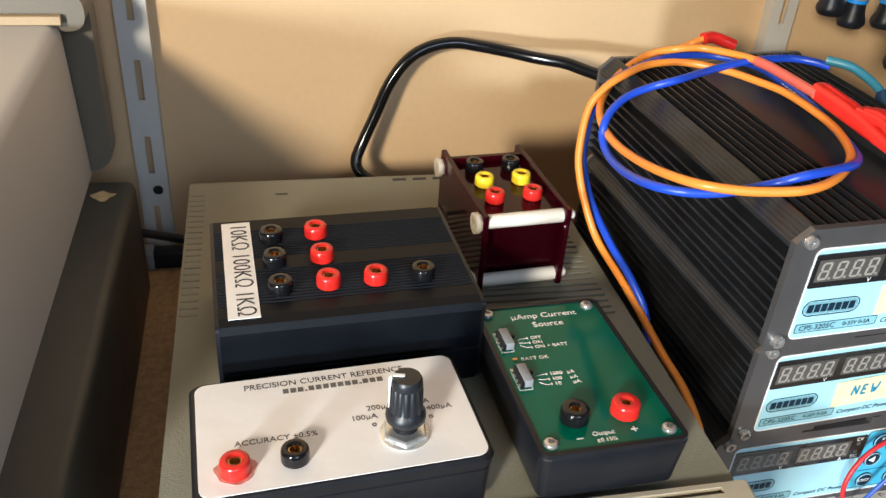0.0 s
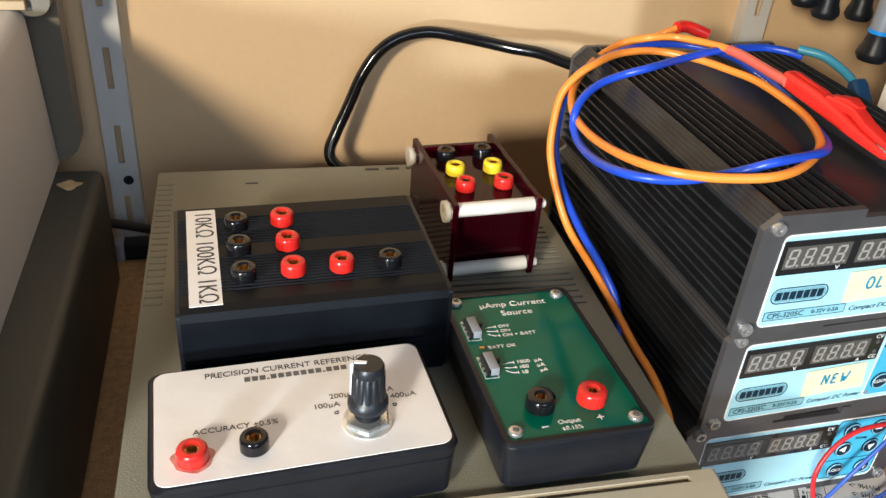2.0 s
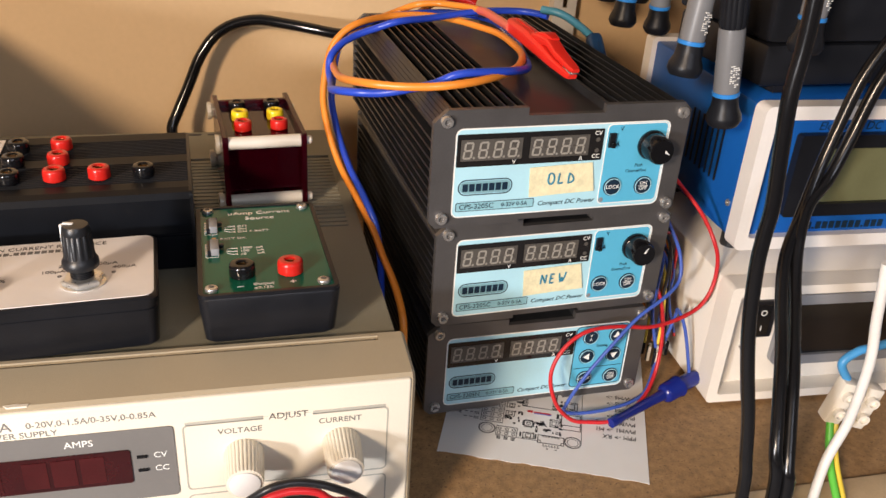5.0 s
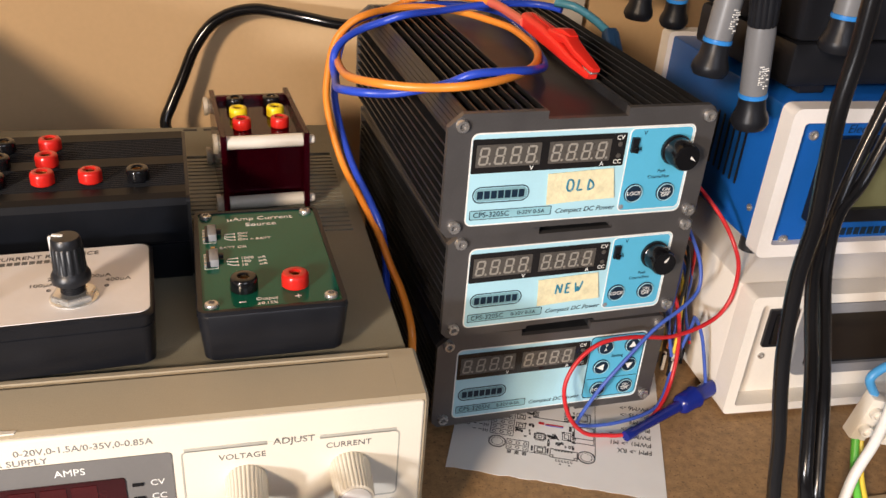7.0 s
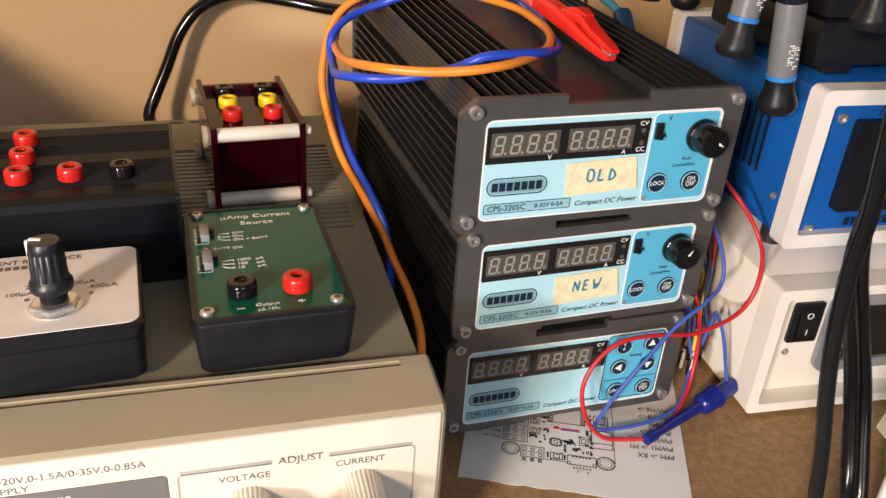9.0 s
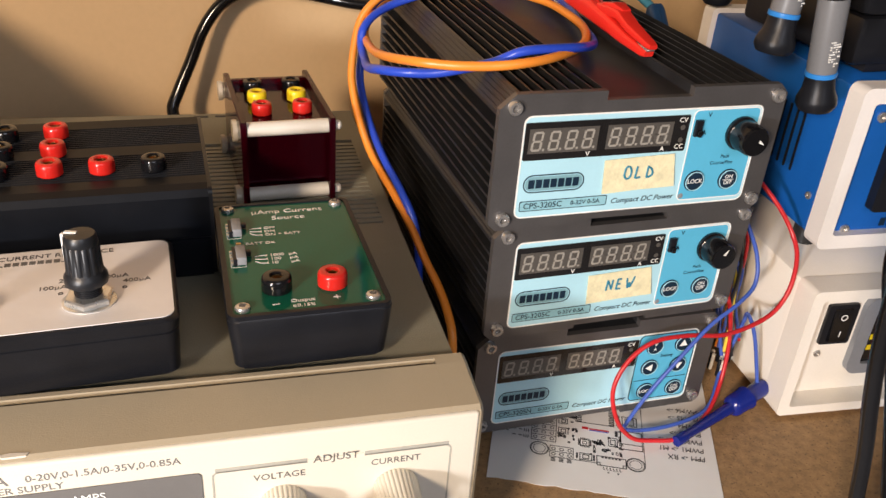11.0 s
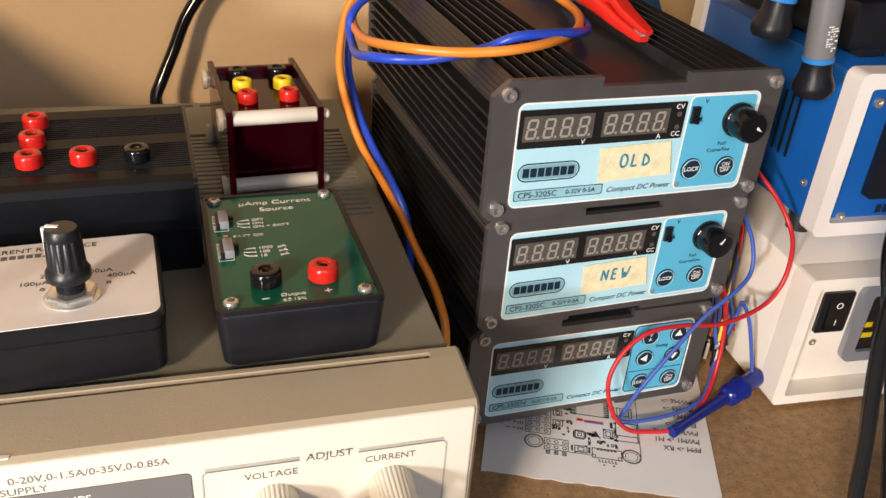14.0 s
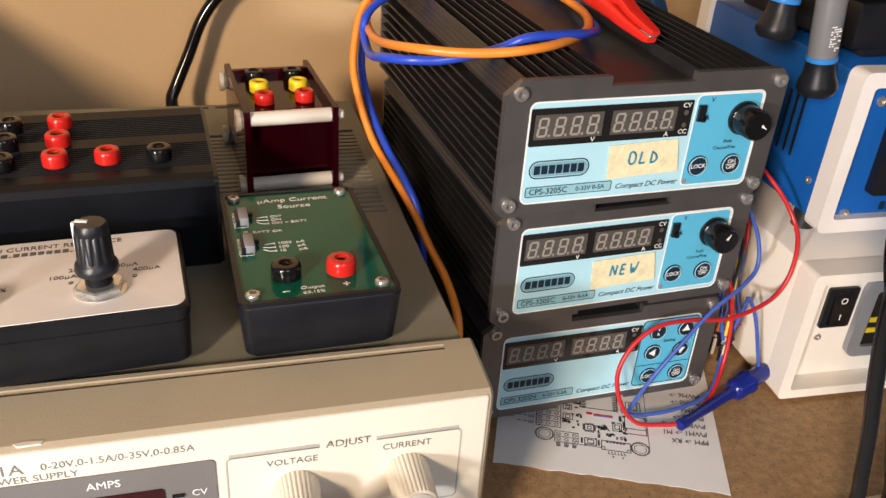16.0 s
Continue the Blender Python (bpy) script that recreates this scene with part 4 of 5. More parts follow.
part("wire", tube(pts, 0.0019), ORANGE, o)
part("sleeve", tube([(0.2857, 0.1751, 0.1896), (0.2873, 0.1655, 0.1902), (0.2882, 0.1536, 0.1905), (0.2889, 0.1283, 0.1915)], 0.0024), PINK, o, "faded red sleeve")
o = thing("blue_test_lead", pose(0, 0, 0), "coiled blue silicone test lead on the power supply stack", "cable")
pts = [(0.3258, 0.1727, 0.1870), (0.3198, 0.1788, 0.1875), (0.3101, 0.1839, 0.1875), (0.2930, 0.1819, 0.1878), (0.2757, 0.1782, 0.1870), (0.2573, 0.1715, 0.1860), (0.2365, 0.1589, 0.1869), (0.2247, 0.1610, 0.1827), (0.2136, 0.1592, 0.1793), (0.2046, 0.1534, 0.1760), (0.1987, 0.1475, 0.1713), (0.1973, 0.1437, 0.1650), (0.1973, 0.1334, 0.1613), (0.1946, 0.1094, 0.1658), (0.1943, 0.0859, 0.1726), (0.2018, 0.0757, 0.1747), (0.2127, 0.0717, 0.1755), (0.2237, 0.0687, 0.1780), (0.2358, 0.0672, 0.1810), (0.2459, 0.0629, 0.1865), (0.2639, 0.0681, 0.1860), (0.2772, 0.0764, 0.1840), (0.2885, 0.0935, 0.1805), (0.2931, 0.1147, 0.1805), (0.2993, 0.1517, 0.1805), (0.2994, 0.1728, 0.1805), (0.2973, 0.1917, 0.1805), (0.2874, 0.2036, 0.1805), (0.2743, 0.2099, 0.1805), (0.2567, 0.2069, 0.1805), (0.2363, 0.1960, 0.1805), (0.2120, 0.1800, 0.1770), (0.2060, 0.1800, 0.1650), (0.2029, 0.1763, 0.1502), (0.2018, 0.1713, 0.1386), (0.2034, 0.1629, 0.1269), (0.2053, 0.1511, 0.1189), (0.2083, 0.1343, 0.1111), (0.2135, 0.1170, 0.1020), (0.2185, 0.1060, 0.0880), (0.2205, 0.1010, 0.0600), (0.2210, 0.1000, 0.0250)]
part("wire", tube(pts, 0.0019), BLUE, o)
bm = bmesh.new()
for i in range(12):
    box(-0.0004, 0.0004, i * 0.0034, i * 0.0034 + 0.0022, 0.00185, 0.00193, bm=bm)
bm.transform(pose(0.2943, 0.1238, 0.1805, 0, 0, -1))
part("printed_marks", bm, INK_WHITE, o, "white printed marks", smooth=False)
part("sleeve", tube([(0.3206, 0.1702, 0.1915), (0.3292, 0.1633, 0.1909), (0.3389, 0.1597, 0.1858), (0.3471, 0.1581, 0.1799)], 0.0022), TEAL, o, "teal sleeve")


def croc_clip(m, cover, label):
    c = thing("crocodile_clip", m, label, "crocodile clip")

    def shell(rows):
        return loft([[(a + x, -y, b + z) for a, b in rounded(2 * w, 2 * h, min(w, h) * 0.55, 4)] for y, x, z, w, h in rows])

    part("cover", shell(((0.0, 0, 0.0050, 0.0040, 0.0038), (0.003, 0, 0.0050, 0.0050, 0.0044), (0.024, 0, 0.0052, 0.0050, 0.0048), (0.038, 0, 0.0046, 0.0049, 0.0042), (0.056, 0, 0.0032, 0.0044, 0.0028), (0.071, 0, 0.0026, 0.0034, 0.0020), (0.0735, 0, 0.0026, 0.0026, 0.0014))), cover, c, "soft vinyl lower jaw and sleeve")
    part("upper_jaw", shell(((0.030, 0.0004, 0.0092, 0.0042, 0.0022), (0.040, 0.0006, 0.0105, 0.0044, 0.0026), (0.046, 0.0008, 0.0112, 0.0040, 0.0022), (0.056, 0.0006, 0.0086, 0.0040, 0.0018), (0.072, 0.0004, 0.0066, 0.0030, 0.0014), (0.075, 0.0004, 0.0064, 0.0022, 0.0010))), cover, c, "vinyl covered upper jaw")
    part("thumb_lever", shell(((0.034, 0.0005, 0.0118, 0.0036, 0.0012), (0.041, 0.0012, 0.0138, 0.0038, 0.0014), (0.047, 0.0020, 0.0128, 0.0026, 0.0010))), cover, c, "raised thumb lever")
    part("jaw_teeth", box(-0.0024, 0.0024, -0.0745, -0.060, 0.0040, 0.0052, 0.0004, 1), CHROME, c)
    part("seam", box(-0.0002, 0.0002, -0.026, -0.004, 0.0096, 0.0102), cover, c, smooth=False)
    return c


croc_clip(pose(0.2915, 0.1330, 0.1880, 7, 0, 10.5) @ Matrix.Diagonal((0.88, 0.86, 0.86, 1)), RED_CLIP, "red vinyl crocodile clip lying on the power supply")
croc_clip(pose(0.3480, 0.1596, 0.1773, 48, 0, 3) @ Matrix.Scale(0.86, 4), NAVY, "dark blue vinyl crocodile clip hanging beside the stack")
o = thing("red_banana_plug", pose(0, 0, 0), "red plug of a test lead behind the power supply", "plug")
part("plug_body", tube([(0.2743, 0.2102, 0.1890), (0.2813, 0.2119, 0.1890), (0.2924, 0.2094, 0.1855)], 0.0032), RED_PL, o)
part("wire", tube([(0.2582, 0.2103, 0.1805), (0.2673, 0.2141, 0.1840), (0.2748, 0.2105, 0.1889)], 0.0017), ORANGE, o, "orange wire")

# ---------------------------------------------------------------- mains cable behind
o = thing("mains_cable", pose(0, 0, 0), "thick glossy black mains cable looping against the wall", "cable")
pts = [(0.2743, 0.2630, 0.1379), (0.2590, 0.2760, 0.1400), (0.2448, 0.2880, 0.1419), (0.2330, 0.2980, 0.1435), (0.2171, 0.3070, 0.1436), (0.2002, 0.3140, 0.1454), (0.1827, 0.3190, 0.1474), (0.1667, 0.3220, 0.1487), (0.1507, 0.3230, 0.1455), (0.1371, 0.3220, 0.1375), (0.1257, 0.3200, 0.1225), (0.1166, 0.3170, 0.1027), (0.1079, 0.3130, 0.0848), (0.1035, 0.3090, 0.0746), (0.1063, 0.3040, 0.0676), (0.1180, 0.2970, 0.0630), (0.1500, 0.2850, 0.0580), (0.1900, 0.2720, 0.0530), (0.1950, 0.2620, 0.0500)]
part("wire", tube(pts, 0.0038, 8, 14), BLK_GLOSS, o)
o = thing("equipment_cable", pose(0, 0, 0), "black cable with a grey collar behind the power supply", "cable")
part("wire", tube([(-0.0626, 0.3223, 0.0244), (-0.0323, 0.3104, 0.0256), (0.0001, 0.2928, 0.0286), (0.0283, 0.2780, 0.0326)], 0.0030), BLK_RUB, o)
part("plug_body", box(-0.036, 0.000, 0.306, 0.318, 0.0, 0.012, 0.002), BLK_ABS, o)
part("grey_collar", box(-0.0365, -0.030, 0.3050, 0.3190, 0.0, 0.0125, 0.001), GREY_PL, o)

# ---------------------------------------------------------------- instruments at the side
t = thing("olive_instrument", pose(0, 0, 0), "olive grey steel instrument case with chipped paint", "instrument")
part("case", box(-0.36, -0.0303, -0.03, 0.2835, 0.0006, 0.0808, 0.0055, 4), OLIVE, t, "olive painted steel case")
part("paint_chip", prism([(-0.0462 + 0.0062 * (1 + 0.25 * math.sin(3 * a)) * math.cos(a), 0.2625 + 0.0050 * (1 + 0.3 * math.sin(4 * a + 1)) * math.sin(a)) for a in [i * math.pi / 12 for i in range(24)]], 0.0808, 0.0810), BARE, t, "bare chipped patch", smooth=False)
for x in (-0.34, -0.06):
    for y in (0.0, 0.26):
        part("foot", box(x, x + 0.02, y, y + 0.02, 0, 0.0065), BLK_RUB, t, smooth=False)
t = thing("white_instrument", pose(0, 0, 0), "white enamelled case with a grey rear frame on the olive instrument", "instrument")
bm = bmesh.new()
loft([[(-0.30, -0.04, 0.0811), (-0.0555, -0.04, 0.0811), (-0.0555, 0.2905, 0.0811), (-0.30, 0.2905, 0.0811)], [(-0.30, -0.04, 0.1765), (-0.0555, -0.04, 0.1765), (-0.0555, 0.2745, 0.1765), (-0.30, 0.2745, 0.1765)]], bm=bm)
bmesh.ops.bevel(bm, geom=[e for e in bm.edges if min(v.co.x for v in e.verts) > -0.06 and min(v.co.z for v in e.verts) > 0.17], offset=0.006, segments=3, affect="EDGES", profile=0.5)
part("cover", bm, WHITE_PL, t, "white enamelled cover")
part("rear_frame", loft([[(a, y, b) for a, b in rounded(0.28, 0.1050 if y < 0.31 else 0.1020, 0.012, 5, -0.1825, 0.1355)] for y in (0.2908, 0.3025, 0.3070)]), OLIVE_D, t, "grey moulded rear frame")
part("rear_lip", loft([[(a, y, b) for a, b in rounded(0.28, 0.020, 0.008, 5, -0.1825, 0.1820)] for y in (0.2765, 0.2904)]), OLIVE_D, t)
part("trim_strip", box(-0.30, -0.0535, 0.2715, 0.2758, 0.1766, 0.1815, 0.0004, 1), TAN, t, "tan trim strip")

w = thing("white_instrument", pose(0.3965, 0.0490, 0.0, 0, 0, -2.5), "cream white bench instrument with a rocker switch and dark display", "instrument")
W, D, H = 0.26, 0.20, 0.0775
part("case", box(0, W, 0.006, D, 0.003, H, 0.002), BOX_CREAM, w, "cream white case")
part("front_frame", ring_plate(rounded(W, H - 0.003, 0.003, 4, W / 2, H / 2 + 0.0015), rounded(W - 0.012, H - 0.0135, 0.002, 4, W / 2, H / 2 + 0.0015), -0.0075, 0.0065, "xz"), BOX_CREAM, w)
part("front_panel", box(0.004, W - 0.004, 0.0040, 0.0062, 0.006, H - 0.004), BOX_CREAM, w, smooth=False)
rs = part("rocker_switch", prism(rounded(0.0170, 0.0235, 0.0012, 3, 0.0265, 0.0480), 0.0040, 0.0022, "xz"), BLK_ABS, w, "black rocker switch")
rs.location = (0.001, 0, 0.0028)
part("rocker", loft([[(0.0215, 0.0022, 0.0385), (0.0315, 0.0022, 0.0385), (0.0315, 0.0022, 0.0575), (0.0215, 0.0022, 0.0575)], [(0.0218, 0.0002, 0.0390), (0.0312, 0.0002, 0.0390), (0.0312, 0.0014, 0.0570), (0.0218, 0.0014, 0.0570)]]), BLK_GLOSS, rs, smooth=False)
lettering("O", 0.0050, Matrix.Translation((0.0265, 0.0004, 0.0530)) @ STAND, INK_WHITE, rs, "CENTER")
lettering("I", 0.0050, Matrix.Translation((0.0265, 0.0000, 0.0435)) @ STAND, INK_WHITE, rs, "CENTER")
db = part("display_bezel", ring_plate(rounded(0.155, 0.0460, 0.006, 5, 0.1165, 0.0430), rounded(0.141, 0.0340, 0.002, 5, 0.1165, 0.0430), 0.0040, 0.0005, "xz"), GREY_PL, w, "dark grey display bezel")
part("display_glass", box(0.0445, 0.1885, 0.0026, 0.0038, 0.0250, 0.0610), DISP, w, "dark display glass", smooth=False)
for z, wd in ((0.040, 0.004), (0.0335, 0.006)):
    part("lit_mark", box(0.0485, 0.0485 + wd, 0.0023, 0.0026, z, z + 0.003), YEL_PL, db, "small yellow mark", smooth=False)
screw(w, Matrix.Translation((0.0215, 0.0040, 0.0325)) @ STAND, 0.0020, 0.0012)
for x in (0.02, W - 0.02):
    for y in (0.03, D - 0.03):
        part("foot", box(x - 0.006, x + 0.006, y - 0.006, y + 0.006, 0, 0.0032), BLK_RUB, w, smooth=False)

b = thing("blue_instrument", pose(0.4008, 0.0605, 0.0775, 0, 0, -1.5), "blue steel bench instrument with a white front frame and display", "instrument")
W, D, H, Z0 = 0.22, 0.128, 0.0928, 0.0169
part("case", box(0.001, W, 0.004, D, Z0 + 0.001, H - 0.001, 0.0015), BOX_BLUE, b, "bright blue painted case")
part("rear_frame", ring_plate(rounded(W + 0.004, H - Z0 + 0.003, 0.003, 4, W / 2, (H + Z0) / 2), rounded(W - 0.012, H - Z0 - 0.012, 0.002, 4, W / 2, (H + Z0) / 2), D - 0.001, D + 0.009, "xz"), BOX_WHITE, b, "white rear frame")
part("front_frame", ring_plate(rounded(W + 0.003, H - Z0 + 0.003, 0.004, 5, W / 2, (H + Z0) / 2), rounded(W - 0.0110, H - Z0 - 0.0110, 0.002, 5, W / 2, (H + Z0) / 2), -0.006, 0.0045, "xz"), BOX_WHITE, b, "white moulded front frame")
part("front_panel", box(0.004, W - 0.004, -0.0010, 0.0035, Z0 + 0.004, H - 0.004), BOX_BLUE, b, "blue front panel", smooth=False)
lb = part("display_bezel", ring_plate(rounded(0.150, 0.0450, 0.002, 4, 0.0970, 0.0565), rounded(0.120, 0.0310, 0.001, 4, 0.0970, 0.0565), -0.0060, -0.0008, "xz"), BLK_ABS, b, "black display bezel")
part("display_glass", box(0.0365, 0.1575, -0.0030, -0.0012, 0.0395, 0.0735), LCD, b, "olive green display, switched off", smooth=False)
lettering("Electronic DC", 0.0062, Matrix.Translation((0.0330, -0.0012, 0.0822)) @ STAND, INK_NAVY, b, shear=0.2)
letter_bars("www.nnnnnnn.nnn", 0.056, 0.0042, Matrix.Translation((0.0330, -0.0012, 0.0262)) @ STAND, INK_NAVY, b)
for x in (0.0150, W - 0.0150):
    for z in (0.0231, 0.0794):
        screw(b, Matrix.Translation((x, -0.0010, z)) @ STAND, 0.0026, 0.0014)
for i in range(7):
    part("vent_slot", box(0.0004, 0.0012, 0.030 + i * 0.0058, 0.0313 + i * 0.0058, 0.040, 0.070), BLK_RUB, b, smooth=False)
screw(b, Matrix.Translation((0.0010, 0.0120, 0.0350)) @ Matrix.Rotation(radians(-90), 4, "Y"), 0.0020, 0.0012)
for x in (0.02, W - 0.02):
    for y in (0.03, D - 0.02):
        part("foot", lathe([(0.006, 0), (0.006, Z0 + 0.002), (0.0001, Z0 + 0.002)], 14, pose(x, y, 0)), BLK_RUB, b)

k = thing("black_case", pose(0.4072, 0.0775, 0.1698, 0, 0, 2.7), "black plastic case with a stepped lid on the blue instrument", "case")
part("lower_shell", box(0, 0.18, 0, 0.085, 0.004, 0.026, 0.003), BLK_ABS, k, "black lower shell")
part("lid", box(-0.002, 0.182, -0.002, 0.087, 0.0265, 0.075, 0.004), BLK_ABS, k, "black lid")
for x in (0.012, 0.16):
    part("foot", box(x, x + 0.014, 0.004, 0.016, 0.0, 0.0042), BLK_RUB, k, smooth=False)
    part("foot", box(x, x + 0.014, 0.066, 0.078, 0.0, 0.0042), BLK_RUB, k, smooth=False)


def screwdriver(m, label):
    s = thing("screwdriver", m, label, "screwdriver", "hanging screwdrivers")
    part("end_cap", lathe([(0.0001, -0.0152), (0.0070, -0.0148), (0.0085, -0.0122), (0.0082, -0.0096), (0.0066, -0.0058), (0.0060, -0.0012), (0.0060, 0.0)], 28), BLK_ABS, s, "flared black turning cap")
    part("colour_ring", lathe([(0.0064, 0.0), (0.0065, 0.0003), (0.0065, 0.0018), (0.0062, 0.0020), (0.0001, 0.0020)], 28), SD_BLUE, s, "bright blue ring")
    part("handle", lathe([(0.0060, 0.0019), (0.0061, 0.004), (0.0062, 0.0310), (0.0060, 0.0325), (0.0001, 0.0325)], 28), SD_GREY, s, "grey plastic handle")
    part("grip", lathe([(0.0058, 0.0320), (0.0064, 0.0345), (0.0066, 0.062), (0.0050, 0.070), (0.0030, 0.076), (0.0001, 0.076)], 48, None, 12, 0.0006), BLK_ABS, s, "black fluted grip")
    part("shaft", lathe([(0.0016, 0.075), (0.0016, 0.135), (0.0001, 0.135)], 12), CHROME, s)
    bm = bmesh.new()
    rnd = random.Random(5)
    for i in range(12):
        for x in (-0.0021, -0.0009, 0.0003, 0.0015):
            if rnd.random() < 0.62:
                box(x, x + 0.0005 + 0.0006 * rnd.random(), -0.00622, -0.0056, 0.0045 + i * 0.0010, 0.0050 + i * 0.0010, bm=bm)
    part("printed_text", bm, INK_WHITE, s, smooth=False)
    return s


s1 = screwdriver(pose(0.3772, 0.0585, 0.1768, 0, -7.5, 0), "grey screwdriver with a blue ring and black cap, hung handle down")
for m in (pose(0.3595, 0.0690, 0.1985, 0, 5, 20), pose(0.4119, 0.0562, 0.2131, 0, 2, 30), pose(0.3809, 0.1900, 0.1930, 0, 2, 0), pose(0.4038, 0.1900, 0.1888, 0, -6, 50), pose(0.4012, 0.2650, 0.1925, 0, 1, 20), pose(0.4250, 0.2650, 0.1915, 0, 2, 70), pose(0.3855, 0.2670, 0.1995, 0, -3, 10)):
    copy_thing(s1, m)
h = thing("tool_holder", pose(0, 0, 0), "dark tool rail holding the screwdrivers", "tool holder")
part("rail", box(0.30, 0.50, 0.02, 0.285, 0.293, 0.299, 0.001), BLK_ABS, h, "dark rail")
part("wall_arm", box(0.30, 0.306, 0.2851, 0.3394, 0.285, 0.299, 0.001), BLK_ABS, h)
part("wall_arm", box(0.494, 0.50, 0.2851, 0.3394, 0.285, 0.299, 0.001), BLK_ABS, h)

# ---------------------------------------------------------------- hanging cables
for pts, r in (([(0.3251, -0.0580, 0.2561), (0.3254, -0.0580, 0.2468), (0.3260, -0.0580, 0.2321), (0.3256, -0.0580, 0.2147), (0.3274, -0.0580, 0.1961), (0.3299, -0.0580, 0.1759), (0.3297, -0.0580, 0.1632), (0.3299, -0.0580, 0.1522), (0.3318, -0.0580, 0.1358), (0.3342, -0.0580, 0.1210), (0.3385, -0.0580, 0.1025), (0.3446, -0.0580, 0.0797), (0.3491, -0.0580, 0.0584), (0.3523, -0.0580, 0.0423), (0.3543, -0.0590, 0.0023), (0.3553, -0.0590, -0.0577)], 0.0028),
               ([(0.4422, 0.0300, 0.2232), (0.4275, 0.0300, 0.1965), (0.4190, 0.0280, 0.1691), (0.4118, 0.0240, 0.1480), (0.4029, 0.0160, 0.1313), (0.3946, 0.0080, 0.1219), (0.3883, 0.0000, 0.1155), (0.3819, -0.0120, 0.1063), (0.3748, -0.0300, 0.0906), (0.3686, -0.0450, 0.0739), (0.3638, -0.0570, 0.0582), (0.3659, -0.0600, 0.0420), (0.3679, -0.0610, 0.0020), (0.3689, -0.0610, -0.0580)], 0.0029),
               ([(0.4529, 0.0300, 0.2186), (0.4372, 0.0300, 0.1940), (0.4283, 0.0280, 0.1675), (0.4193, 0.0240, 0.1477), (0.4074, 0.0180, 0.1371), (0.4001, 0.0100, 0.1261), (0.3951, 0.0000, 0.1121), (0.3877, -0.0180, 0.0953), (0.3796, -0.0360, 0.0800), (0.3739, -0.0500, 0.0624), (0.3705, -0.0590, 0.0498), (0.3716, -0.0610, 0.0405), (0.3736, -0.0620, 0.0005), (0.3746, -0.0620, -0.0595)], 0.0031)):
    o = thing("hanging_cable", pose(0, 0, 0), "black rubber cable hanging in front of the instruments", "cable", "hanging black cables")
    part("wire", tube(pts, r, 8, 12), BLK_PVC, o)

# ---------------------------------------------------------------- paper sheet with a printed board drawing
ang = math.degrees(math.atan2(-0.0407, 0.0996))
sh = thing("paper_sheet", pose(0.2390, 0.0293, 0.0003, 0, 0, ang), "white sheet with a printed circuit board drawing, partly under the stack", "paper")
rnd = random.Random(3)
n = 24
edge = [(0.107 * i / n, 0.0012 * rnd.random() * (1 if 0 < i < n else 0)) for i in range(n + 1)]
part("sheet", prism(edge + [(0.1075, 0.148), (0.0, 0.148)], 0, 0.0002), SHEET, sh, "white paper with a torn edge", smooth=False)
ink = bmesh.new()


def rect_line(x0, y0, x1, y1, t=0.00034):
    box(x0, x1, y0, y0 + t, 0.0002, 0.0003, bm=ink)
    box(x0, x1, y1 - t, y1, 0.0002, 0.0003, bm=ink)
    box(x0, x0 + t, y0, y1, 0.0002, 0.0003, bm=ink)
    box(x1 - t, x1, y0, y1, 0.0002, 0.0003, bm=ink)


def mark(x0, y0, x1, y1):
    box(x0, x1, y0, y1, 0.0002, 0.0003, bm=ink)


def pad(x, y, r, t=0.00040, n=14):
    pts = [(x + q * math.cos(i * 2 * math.pi / n), y + q * math.sin(i * 2 * math.pi / n)) for q in (r, r - t) for i in range(n)]
    vs = [ink.verts.new((a, b, 0.0003)) for a, b in pts]
    for i in range(n):
        j = (i + 1) % n
        ink.faces.new((vs[i], vs[j], vs[n + j], vs[n + i]))


# pin headers: three columns of round pads, then a lower block of two rows
for row in range(8):
    for col in range(3):
        pad(0.0206 + col * 0.0040, 0.0318 + row * 0.0040, 0.0011)
    mark(0.0188, 0.0336 + row * 0.0040, 0.0306, 0.0339 + row * 0.0040)
rect_line(0.0186, 0.0297, 0.0308, 0.0660)
for row in range(2):
    for col in range(3):
        pad(0.0297 + col * 0.0038, 0.0216 + row * 0.0036, 0.0011)
rect_line(0.0278, 0.0196, 0.0392, 0.0274)
mark(0.0278, 0.0233, 0.0392, 0.0236)
for col in range(3):
    for k in range(3):
        mark(0.0286 + col * 0.0038, 0.0168 + k * 0.0009, 0.0307 + col * 0.0038, 0.0173 + k * 0.0009)
# corner holes and the board's outer edge
for x, y in ((0.0230, 0.0242), (0.0684, 0.0222)):
    for r in (0.0046, 0.0041, 0.0030):
        pad(x, y, r, 0.0004 if r > 0.0045 else 0.00028, 26)
mark(0.0727, 0.0235, 0.0730, 0.0640)
mark(0.0395, 0.0196, 0.0500, 0.0199)
# edge connector
rect_line(0.0500, 0.0184, 0.0640, 0.0250, 0.0004)
rect_line(0.0500, 0.0184, 0.0518, 0.0206)
rect_line(0.0622, 0.0184, 0.0640, 0.0206)
for i in range(6):
    rect_line(0.0524 + i * 0.0016, 0.0236, 0.0534 + i * 0.0016, 0.0246)
    mark(0.0530 + i * 0.0015, 0.0160, 0.0540 + i * 0.0015, 0.0164)
    mark(0.0530 + i * 0.0015, 0.0168, 0.0535 + i * 0.0015, 0.0176)
for x in (0.0550, 0.0595):
    mark(x, 0.0140, x + 0.0008, 0.0148)
